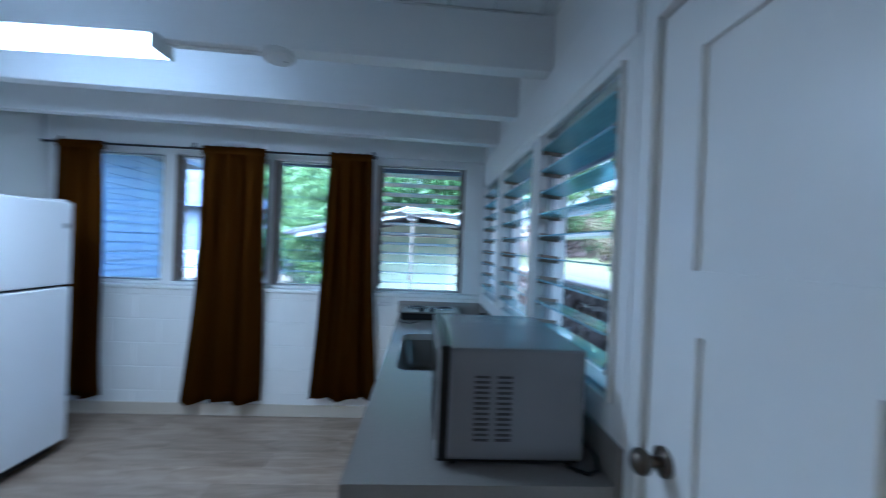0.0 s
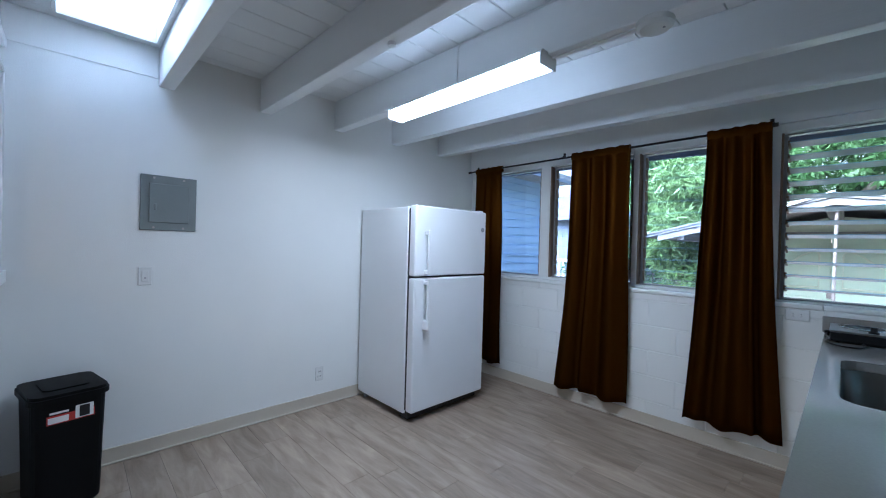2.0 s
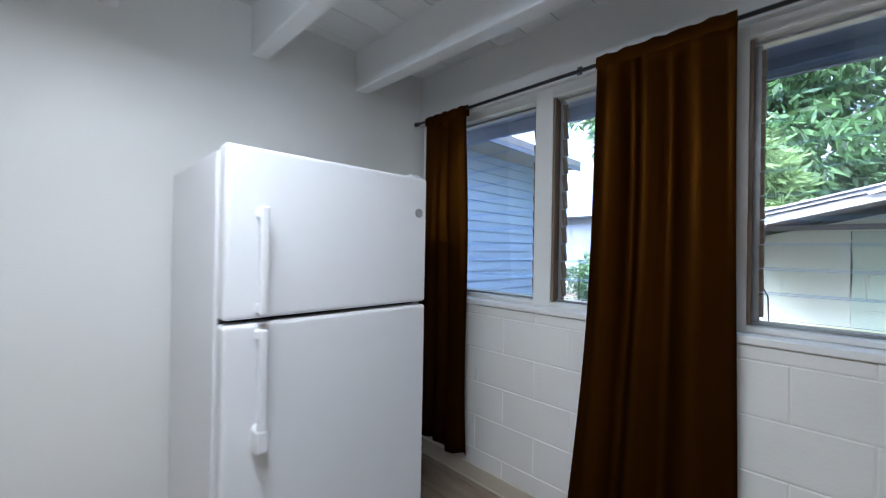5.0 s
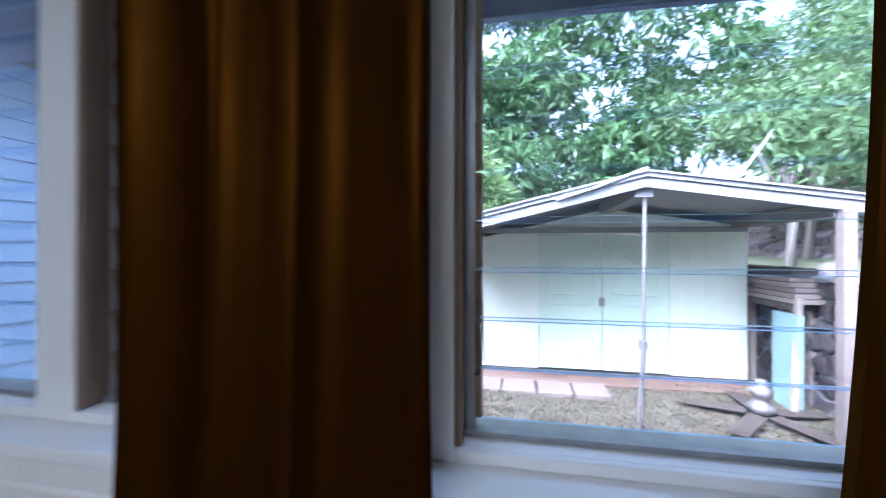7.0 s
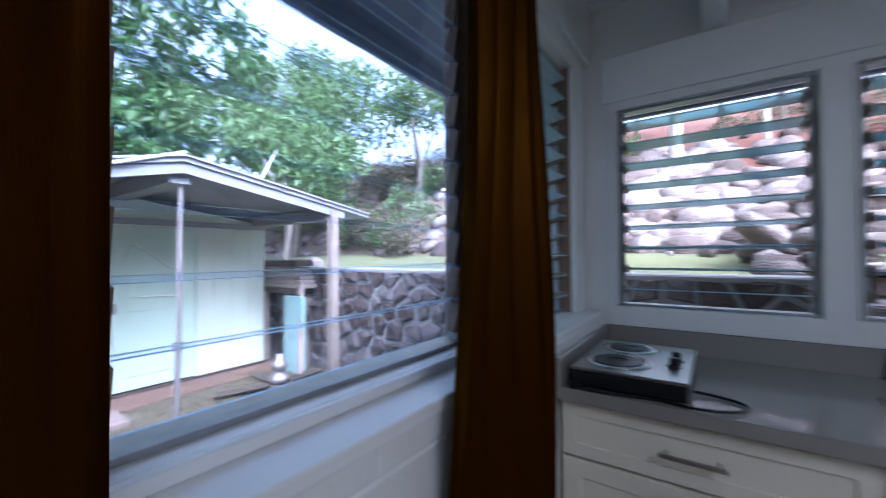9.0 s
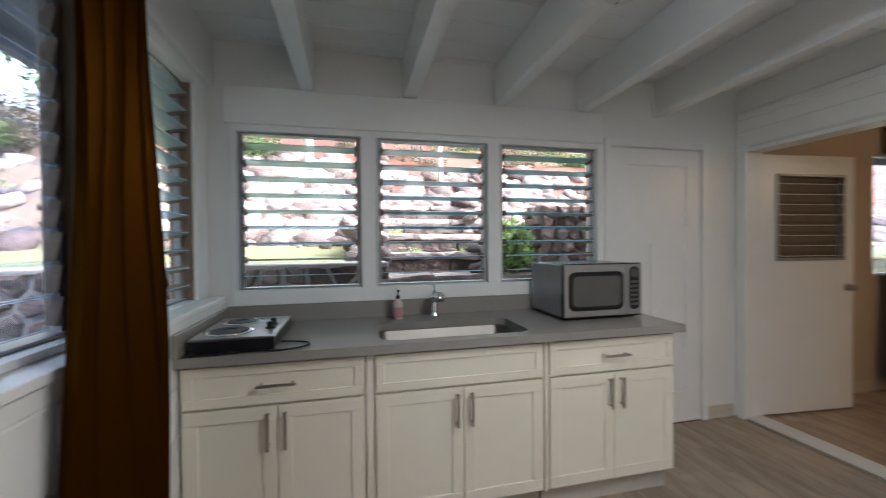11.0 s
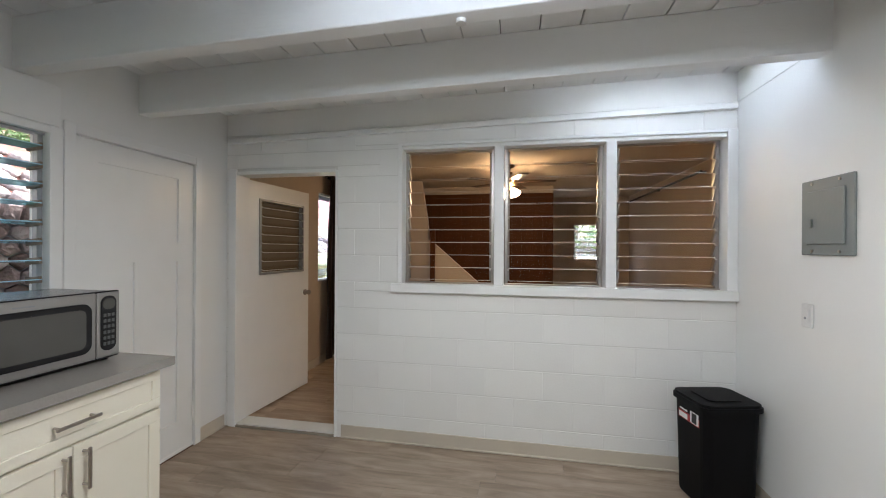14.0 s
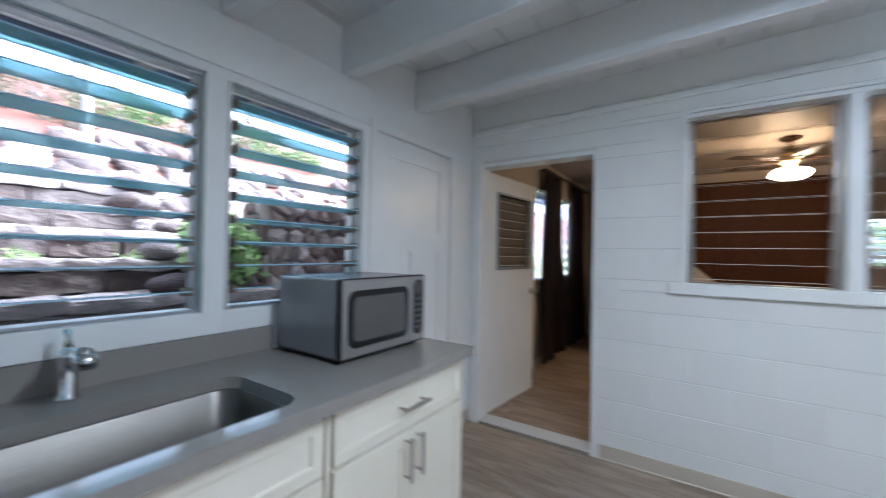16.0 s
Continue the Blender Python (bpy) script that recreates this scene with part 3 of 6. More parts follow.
part("door_knob", bm, M_NICKEL, d2, "brushed nickel knob", smooth=True)
for z in (0.17, 0.98, 1.76):
    part("hinge", B(-0.012, -0.024, z, 0.004, -0.019, z + 0.09), M_TRIM, d2)
t = thing("door_frame_2", (0, 0, 0), "white-painted doorway lining and threshold", "door frame", "", "structure")
part("jamb_trim", B(S_DOOR[2] - 0.005, -0.15, FZ, S_DOOR[2] + 0.06, 0.014, 2.06, bev=0.003), M_TRIM, t)
part("jamb_trim", B(S_DOOR[0] - 0.012, -0.15, FZ, S_DOOR[0] + 0.005, 0.006, 2.03), M_TRIM, t)
part("head_trim", B(S_DOOR[0] + 0.005, -0.15, S_DOOR[3] - 0.005, S_DOOR[2] - 0.005, 0.008, S_DOOR[3] + 0.02), M_TRIM, t)
part("threshold", B(S_DOOR[0] + 0.005, -0.15, FZ - 0.004, S_DOOR[2] - 0.005, 0.012, FZ + 0.016, bev=0.004), mat("worn_threshold", (0.27, 0.235, 0.19), 0.6, var=0.3, scale=14), t)

# ---- kitchen things ----
# fridge, doors face east
fr = thing("refrigerator", (0.022, 2.188, 0), "white two-door top-freezer refrigerator", "refrigerator")
part("body", B(0, 0, 0.03, 0.665, 0.835, 1.665, bev=0.006, seg=2), M_FRIDGE, fr)
part("seal", B(0.665, 0.012, 0.06, 0.69, 0.823, 1.655), M_SEAL, fr, "dark door seal")
fz = part("freezer_door", B(0.69, 0.0, 1.118, 0.765, 0.835, 1.675, bev=0.014, seg=3), M_FRIDGE, fr)
fd = part("fridge_door", B(0.69, 0.0, 0.055, 0.765, 0.835, 1.104, bev=0.014, seg=3), M_FRIDGE, fr)


def fridge_handle(z0, z1, par, knob):
    bm = bmesh.new()
    box(bm, 0.803, 0.088, z0, 0.825, 0.114, z1, bev=0.006, seg=2)
    for z in (z0 + 0.005, z1 - 0.035):
        box(bm, 0.764, 0.09, z, 0.806, 0.112, z + 0.03, bev=0.004)
    if knob:
        box(bm, 0.764, 0.084, z0 - 0.045, 0.828, 0.118, z0 + 0.03, bev=0.008, seg=2)
    part("handle", bm, M_FRIDGE, par)


fridge_handle(1.135, 1.48, fz, False)
fridge_handle(0.745, 1.09, fd, True)
bm = bmesh.new()
rod_between(bm, (0.764, 0.785, 1.515), (0.769, 0.785, 1.515), 0.02, 20)
part("badge", bm, M_GREY, fz, "round grey badge")
part("kick_grille", B(0.60, 0.02, -0.012, 0.70, 0.815, 0.05), M_BLACK, fr)
for y in (0.05, 0.78):
    for x in (0.06, 0.62):
        bm = bmesh.new()
        rod_between(bm, (x, y, FZ), (x, y, 0.05), 0.02)
        part("foot", bm, M_GREY, fr)
part("hinge_cover", B(0.62, 0.76, 1.665, 0.74, 0.82, 1.69, bev=0.006, seg=2), M_FRIDGE, fr)

# breaker panel
bp = thing("breaker_panel", (0, 0.588, 1.41), "grey steel breaker panel set on the white wall", "breaker panel")
part("cover", B(0, 0, 0, 0.012, 0.303, 0.353, bev=0.003), M_PANEL, bp)
part("panel_door", B(0.012, 0.045, 0.05, 0.02, 0.262, 0.30, bev=0.003), M_PANEL, bp)
part("latch", B(0.02, 0.07, 0.13, 0.026, 0.085, 0.17, bev=0.002), M_PANEL, bp)
for y, z in ((0.07, 0.335), (0.23, 0.335), (0.07, 0.018), (0.23, 0.018)):
    bm = bmesh.new()
    rod_between(bm, (0.012, y, z), (0.016, y, z), 0.007)
    part("screw", bm, M_NICKEL, bp)


def plate(name, base, rz, kind, label):
    """Wall plate: x across, y out of the wall."""
    t = thing(name, base, label, "outlet" if kind != "switch" else "switch", rz=rz)
    part("cover_plate", B(-0.036, 0, -0.058, 0.036, 0.010, 0.058, bev=0.004), M_PLATE, t)
    if kind == "switch":
        part("rocker", B(-0.017, 0.010, -0.034, 0.017, 0.014, 0.034, bev=0.002), M_PLATE, t)
        bm = bmesh.new()
        rod_between(bm, (0, 0.014, -0.012), (0, 0.017, -0.012), 0.006)
        part("button", bm, M_GREY, t)
    else:
        for z in (-0.02, 0.02):
            r = part("socket", B(-0.017, 0.010, z - 0.015, 0.017, 0.013, z + 0.015, bev=0.003), M_PLATE, t)
            for u in (-0.007, 0.006):
                part("slot", B(u, 0.013, z - 0.005, u + 0.002, 0.0135, z + 0.006), M_SEAL, r)
    return t


plate("wall_switch", (0, 0.622, 1.118), -90, "switch", "white wall switch under the breaker panel")
plate("wall_outlet", (0, 1.82, 0.25), -90, "outlet", "white wall outlet low on the plastered wall")
t = plate("wall_outlet", (2.875, L, 0.985), 180, "outlet", "white outlet box under the window sill")
t.rotation_mode = "XYZ"
t.rotation_euler = (0, radians(90), radians(180))
plate("wall_outlet", (W - 0.022, 1.72, 0.955), 90, "outlet", "white outlet beside the microwave")

# bin
bn = thing("waste_bin", (0.235, 0.262, FZ), "black plastic waste bin with a flat lid and sticker", "waste bin", rz=12)
bm = bmesh.new()
rings = []
for z, s in ((0.0, 0.84), (0.012, 0.89), (0.04, 0.905), (0.30, 0.94), (0.55, 0.985), (0.564, 1.0)):
    rings.append([bm.verts.new((x * s, y * s, z)) for x, y in round_rect(-0.165, -0.145, 0.165, 0.145, 0.045)])
for a, b in zip(rings, rings[1:]):
    n = len(a)
    for k in range(n):
        bm.faces.new((a[k], a[(k + 1) % n], b[(k + 1) % n], b[k]))
bm.faces.new(rings[0][::-1])
bm.faces.new(rings[-1])
part("bin_body", bm, M_BIN, bn)
bm = bmesh.new()
prism(bm, round_rect(-0.178, -0.156, 0.178, 0.156, 0.05), 0.562, 0.588)
prism(bm, round_rect(-0.172, -0.15, 0.172, 0.15, 0.05), 0.588, 0.603)
prism(bm, round_rect(-0.10, -0.09, 0.10, 0.09, 0.03), 0.603, 0.61)
part("lid", bm, M_BIN, bn)
bm = B(0.153, -0.09, 0.455, 0.161, 0.09, 0.53)
st = part("sticker", bm, M_RED, bn, "red and white product sticker")
bm = bmesh.new()
box(bm, 0.161, -0.085, 0.46, 0.1625, -0.01, 0.49)
box(bm, 0.161, 0.015, 0.46, 0.1625, 0.085, 0.525)
box(bm, 0.161, -0.08, 0.505, 0.1625, -0.01, 0.515)
part("print", bm, M_PAPER, st)
part("picture", B(0.1625, 0.03, 0.465, 0.1635, 0.07, 0.52), M_BLACK, st)

# base cabinets (doors face west)
CX = 3.035


def shaker(name, par, y0, z0, y1, z1, x=0.0, rail=0.055):
    """A framed front that faces -x, 20 mm thick: a sunken panel with rails and stiles."""
    d = part(name, B(x + 0.008, y0 + rail - 0.002, z0 + rail - 0.002, x + 0.0198, y1 - rail + 0.002, z1 - rail + 0.002), M_CAB, par)
    for nm, a in (("rail", (y0, z0, y1, z0 + rail)), ("rail", (y0, z1 - rail, y1, z1)), ("stile", (y0, z0 + rail, y0 + rail, z1 - rail)), ("stile", (y1 - rail, z0 + rail, y1, z1 - rail))):
        part(nm, B(x, a[0], a[1], x + 0.02, a[2], a[3], bev=0.0015), M_CAB, d)
    return d


def bar_handle(par, y, z, length, upright):
    bm = bmesh.new()
    a = length / 2
    e = (0, 0, a) if upright else (0, a, 0)
    c = Vector((-0.032, y, z))
    if upright:
        box(bm, -0.038, y - 0.006, z - a, -0.028, y + 0.006, z + a, bev=0.002)
    else:
        box(bm, -0.038, y - a, z - 0.006, -0.028, y + a, z + 0.006, bev=0.002)
    for s in (-0.8, 0.8):
        p = c + Vector(e) * s
        rod_between(bm, p, p + Vector((0.034, 0, 0)), 0.005, 8)
    part("handle", bm, M_NICKEL, par, "brushed nickel bar handle")


def base_cabinet(y0, y1, drawer_handle, label):
    c = thing("base_cabinet", (CX, y0, 0), label, "cabinet", "kitchen base cabinets")
    w = y1 - y0
    bm = bmesh.new()
    box(bm, 0.021, 0, 0.10, 0.04, w, 0.858)
    for y in (0, w - 0.018):
        box(bm, 0.04, y, 0.10, 0.655, y + 0.018, 0.858)
    box(bm, 0.04, 0.018, 0.10, 0.655, w - 0.018, 0.118)
    box(bm, 0.645, 0.018, 0.118, 0.655, w - 0.018, 0.858)
    part("body", bm, M_CAB, c)
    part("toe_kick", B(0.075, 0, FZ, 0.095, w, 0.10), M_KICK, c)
    d = shaker("drawer_front", c, 0.012, 0.680, w - 0.012, 0.848, rail=0.04)
    if drawer_handle:
        bar_handle(d, w / 2, 0.764, 0.155, False)
    for a, b, hy in ((0.012, w / 2 - 0.002, w / 2 - 0.035), (w / 2 + 0.002, w - 0.012, w / 2 + 0.035)):
        d = shaker("cabinet_door", c, a, 0.115, b, 0.668)
        bar_handle(d, hy, 0.572, 0.16, True)


base_cabinet(1.220, 1.976, True, "cream shaker base cabinet with a drawer under the microwave")
base_cabinet(1.992, 2.832, False, "cream shaker base cabinet under the sink")
base_cabinet(2.862, 3.603, True, "cream shaker base cabinet under the hot plate")
for a, b in ((1.977, 1.991), (2.833, 2.861)):
    solid("filler_strip", B(CX + 0.004, a, 0.10, CX + 0.03, b, 0.858), M_CAB, "cream filler strip between two base cabinets", "filler strip")

# countertop with the sink cut out
SK = (3.075, 2.042, 3.465, 2.793)
bm = bmesh.new()
outer = [(3.002, 1.184), (W - 0.024, 1.184), (W - 0.024, L - 0.003), (3.002, L - 0.003)]
inner = round_rect(SK[0], SK[1], SK[2], SK[3], 0.07, 5)
ci = [(SK[2], SK[3]), (SK[0], SK[3]), (SK[0], SK[1]), (SK[2], SK[1])]
oc = [outer[2], outer[3], outer[0], outer[1]]
for z in (0.862, 0.902):
    ov = [bm.verts.new((*p, z)) for p in oc]
    iv = [bm.verts.new((*p, z)) for p in inner]
    for q in range(4):
        seg = iv[q * 6:q * 6 + 6]
        bm.faces.new([ov[q], *seg[::-1]])
        nxt = iv[(q * 6 + 6) % 24]
        bm.faces.new([ov[q], seg[-1], nxt, ov[(q + 1) % 4]])
    if z < 0.88:
        lo_o, lo_i = ov, iv
    else:
        for k in range(4):
            bm.faces.new((lo_o[k], lo_o[(k + 1) % 4], ov[(k + 1) % 4], ov[k]))
        for k in range(24):
            bm.faces.new((lo_i[k], lo_i[(k + 1) % 24], iv[(k + 1) % 24], iv[k]))
ct = thing("countertop", (0, 0, 0), "grey quartz countertop with a low backsplash", "countertop")
part("slab", bm, M_QUARTZ, ct)
part("backsplash", B(W - 0.023, 1.184, 0.862, W - 0.001, L - 0.026, 0.999, bev=0.002), M_QUARTZ, ct)
part("backsplash", B(2.99, L - 0.025, 0.903, W - 0.001, L - 0.003, 0.999, bev=0.002), M_QUARTZ, ct)

# sink
sn = thing("sink", (0, 0, 0), "brushed steel undermount kitchen sink", "sink")
bm = bmesh.new()
rings = []
for z, d, r in ((0.861, -0.012, 0.08), (0.861, 0.0, 0.07), (0.858, 0.003, 0.07), (0.72, 0.012, 0.07), (0.69, 0.03, 0.06), (0.685, 0.06, 0.05)):
    rings.append([bm.verts.new((x, y, z)) for x, y in round_rect(SK[0] + d, SK[1] + d, SK[2] - d, SK[3] - d, r, 5)])
for a, b in zip(rings, rings[1:]):
    n = len(a)
    for k in range(n):
        bm.faces.new((a[k], a[(k + 1) % n], b[(k + 1) % n], b[k]))
bm.faces.new(rings[-1])
bowl = part("bowl", bm, M_STEEL, sn, smooth=True)
bowl.data.polygons[len(bowl.data.polygons) - 1].use_smooth = False
bm = bmesh.new()
lathe(bm, [(0.045, 0), (0.045, 0.004), (0.03, 0.005), (0.028, 0.002)], 20, ((SK[0] + SK[2]) / 2, (SK[1] + SK[3]) / 2, 0.685))
part("drain", bm, M_CHROME, sn)

# faucet
fc = thing("faucet", (3.60, 2.43, 0.902), "chrome single-lever kitchen faucet", "faucet")
bm = bmesh.new()
lathe(bm, [(0.027, 0), (0.027, 0.006), (0.022, 0.012), (0.021, 0.10), (0.023, 0.12), (0.021, 0.135), (0.012, 0.142)], 20)
part("body", bm, M_CHROME, fc, smooth=True)
bm = bmesh.new()
tube(bm, [(0, 0, 0.095), (-0.05, 0, 0.125), (-0.11, 0, 0.14), (-0.15, 0, 0.143)], [0.015, 0.018, 0.022, 0.024], 12)
rod_between(bm, (-0.15, 0, 0.150), (-0.152, 0, 0.112), 0.026, 16)
part("spout", bm, M_CHROME, fc, smooth=True)
bm = bmesh.new()
tube(bm, [(0, 0, 0.138), (0.004, 0, 0.165), (0.02, 0, 0.19)], [0.010, 0.008, 0.007], 10)
part("lever", bm, M_CHROME, fc, smooth=True)

# soap bottle
sp = thing("soap_bottle", (3.58, 2.655, 0.902), "clear pump bottle of pink hand soap", "soap bottle")
bm = bmesh.new()
lathe(bm, [(0.026, 0), (0.029, 0.006), (0.029, 0.085), (0.026, 0.10), (0.012, 0.115), (0.012, 0.122)], 16)
part("bottle", bm, mat("clear_bottle", (0.62, 0.50, 0.49), 0.12, var=0.04, bump=0), sp, smooth=True)
bm = bmesh.new()
lathe(bm, [(0.0295, 0.012), (0.0297, 0.014), (0.0297, 0.07), (0.0295, 0.072)], 16)
part("soap_label", bm, M_PINK, sp, smooth=True)
bm = bmesh.new()
rod_between(bm, (0, 0, 0.12), (0, 0, 0.138), 0.013, 14)
rod_between(bm, (0, 0, 0.138), (0, 0, 0.165), 0.005, 8)
box(bm, -0.035, -0.008, 0.162, 0.01, 0.008, 0.174, bev=0.003)
part("pump", bm, M_BLACK, sp)

# microwave, front faces west
mw = thing("microwave", (3.233, 1.262, 0.902), "silver microwave oven with a black-rimmed door window", "microwave")
part("body", B(0.03, 0.0, 0.018, 0.40, 0.505, 0.318, bev=0.008, seg=2), M_MWSIDE, mw)
bm = bmesh.new()
box(bm, 0.0, 0.105, 0.02, 0.03, 0.503, 0.316, bev=0.004, seg=2)
part("bezel", B(0.005, -0.002, 0.014, 0.031, 0.507, 0.321, bev=0.004), M_BLACK, mw, "black door edge")
dr = part("microwave_door", bm, M_MWBODY, mw)


def yz_plate(outline, x0, x1):
    """A plate that faces -x over a y, z outline."""
    bm = bmesh.new()
    prism(bm, [(y, z) for y, z in outline], 0, 1)
    for v in bm.verts:
        y, z, k = v.co
        v.co = Vector((x1 if k > 0.5 else x0, y, z))
    return bm


part("window_rim", yz_plate(round_rect(0.125, 0.055, 0.478, 0.275, 0.04, 5), -0.004, 0.002), M_BLACK, dr, "black window rim")
part("door_window", yz_plate(round_rect(0.149, 0.079, 0.454, 0.251, 0.028, 5), -0.006, -0.003), M_DKGLASS, dr, "dark mesh glass")
cp = part("control_panel", B(0.0, 0.0, 0.02, 0.03, 0.102, 0.316, bev=0.006, seg=2), M_MWBODY, mw)
part("panel_face", yz_plate(round_rect(0.018, 0.05, 0.086, 0.30, 0.03, 5), -0.003, 0.002), M_BLACK, cp)
part("display", yz_plate(round_rect(0.024, 0.238, 0.080, 0.288, 0.024, 6), -0.0045, -0.003), M_DKGLASS, cp, "oval clock display")
for r in range(6):
    for q in range(3):
        part("key", B(-0.005, 0.028 + q * 0.018, 0.075 + r * 0.026, -0.003, 0.040 + q * 0.018, 0.089 + r * 0.026), M_KEY, cp)
bm = bmesh.new()
for q in range(2):
    for r in range(13):
        box(bm, 0.10 + q * 0.06, -0.0015, 0.07 + r * 0.014, 0.14 + q * 0.06, 0.001, 0.076 + r * 0.014)
part("vent", bm, M_SEAL, mw, "row of vent slits")
for x, y in ((0.05, 0.03), (0.05, 0.475), (0.37, 0.03), (0.37, 0.475)):
    bm = bmesh.new()
    rod_between(bm, (x, y, 0), (x, y, 0.02), 0.014)
    part("foot", bm, M_BLACK, mw)
# Black slab put in as the shade between oven and counter.
part("base_shadow_gap", B(0.02, 0.01, 0.010, 0.39, 0.495, 0.018), M_BLACK, mw, "black slab for the shade under the oven")
bm = bmesh.new()
tube(bm, [(0.398, 0.12, 0.06), (0.425, 0.08, 0.05), (0.438, 0.0, 0.03), (0.43, -0.03, 0.012), (0.40, -0.035, 0.006), (0.36, 0.0, 0.006)], 0.005, 6)
part("power_cord", bm, M_BLACK, mw, "black power cord", smooth=True)
part("word_mark", B(-0.001, 0.33, 0.288, 0.001, 0.40, 0.294), M_GREY, dr)

# hot plate
hp = thing("hot_plate", (3.03, 3.24, 0.902), "steel two-burner electric hot plate with a black base", "hot plate")
part("housing", B(0, 0, 0.008, 0.46, 0.32, 0.055, bev=0.006, seg=2), M_BLACK, hp)
part("top", B(-0.004, -0.004, 0.055, 0.464, 0.324, 0.066, bev=0.003), M_PLATESTEEL, hp)
for cx, r in ((0.13, 0.085), (0.345, 0.075)):
    bm = bmesh.new()
    lathe(bm, [(r + 0.016, 0.066), (r + 0.016, 0.0705), (r + 0.002, 0.072), (r - 0.004, 0.068)], 28, (cx, 0.205, 0))
    part("drip_ring", bm, M_CHROME, hp, smooth=True)
    bm = bmesh.new()
    lathe(bm, [(r - 0.010, 0.066), (r - 0.010, 0.0715), (r * 0.9, 0.073), (r * 0.4, 0.073), (r * 0.35, 0.070)], 28, (cx, 0.205, 0))
    part("burner", bm, M_BLACK, hp)
for cx in (0.16, 0.24):
    bm = bmesh.new()
    lathe(bm, [(0.02, 0.066), (0.02, 0.072), (0.014, 0.075), (0.013, 0.095), (0.010, 0.097)], 16, (cx, 0.045, 0))
    part("knob", bm, M_BLACK, hp)
for x, y in ((0.03, 0.03), (0.03, 0.29), (0.43, 0.03), (0.43, 0.29)):
    bm = bmesh.new()
    rod_between(bm, (x, y, 0), (x, y, 0.009), 0.012)
    part("foot", bm, M_BLACK, hp)
bm = bmesh.new()
pts = []
ctrl = [(0.02, 0.30, 0.02), (-0.012, 0.31, 0.008), (-0.022, 0.22, 0.006), (0.0, 0.08, 0.006), (-0.015, -0.02, 0.006), (0.02, -0.11, 0.006), (0.09, -0.13, 0.006), (0.13, -0.06, 0.006), (0.12, 0.0, 0.012)]
for i in range(len(ctrl) - 1):
    p0, p1, p2, p3 = (Vector(ctrl[max(0, min(len(ctrl) - 1, i + k))]) for k in (-1, 0, 1, 2))
    for s in range(5):
        u = s / 5
        pts.append(0.5 * ((2 * p1) + (p2 - p0) * u + (2 * p0 - 5 * p1 + 4 * p2 - p3) * u * u + (3 * p1 - p0 - 3 * p2 + p3) * u ** 3))
tube(bm, pts, 0.0045, 6)
part("power_cord", bm, M_BLACK, hp, "black power cord", smooth=True)
part("plug", B(-0.03, 0.29, 0.0, -0.005, 0.32, 0.022, bev=0.005), M_BLACK, hp)

# curtains and rod
RY = 3.555
rd = thing("curtain_rod", (0, RY, 2.205), "black metal curtain rod with brackets over the windows", "curtain rod")
bm = bmesh.new()
rod_between(bm, (0.095, 0, 0), (2.735, 0, 0), 0.009, 12)
part("rod", bm, M_ROD, rd, smooth=True)
for x in (0.085, 2.745):
    bm = bmesh.new()
    rod_between(bm, (x - 0.014, 0, 0), (x + 0.014, 0, 0), 0.014, 12)
    part("finial", bm, M_ROD, rd)
for x in (0.12, 1.2, 2.715):
    bm = bmesh.new()
    rod_between(bm, (x, 0, -0.004), (x, L + 0.05 - RY, 0.045), 0.006, 8)
    box(bm, x - 0.012, L + 0.046 - RY, 0.031, x + 0.012, L + 0.0495 - RY, 0.07)
    part("bracket", bm, M_ROD, rd)


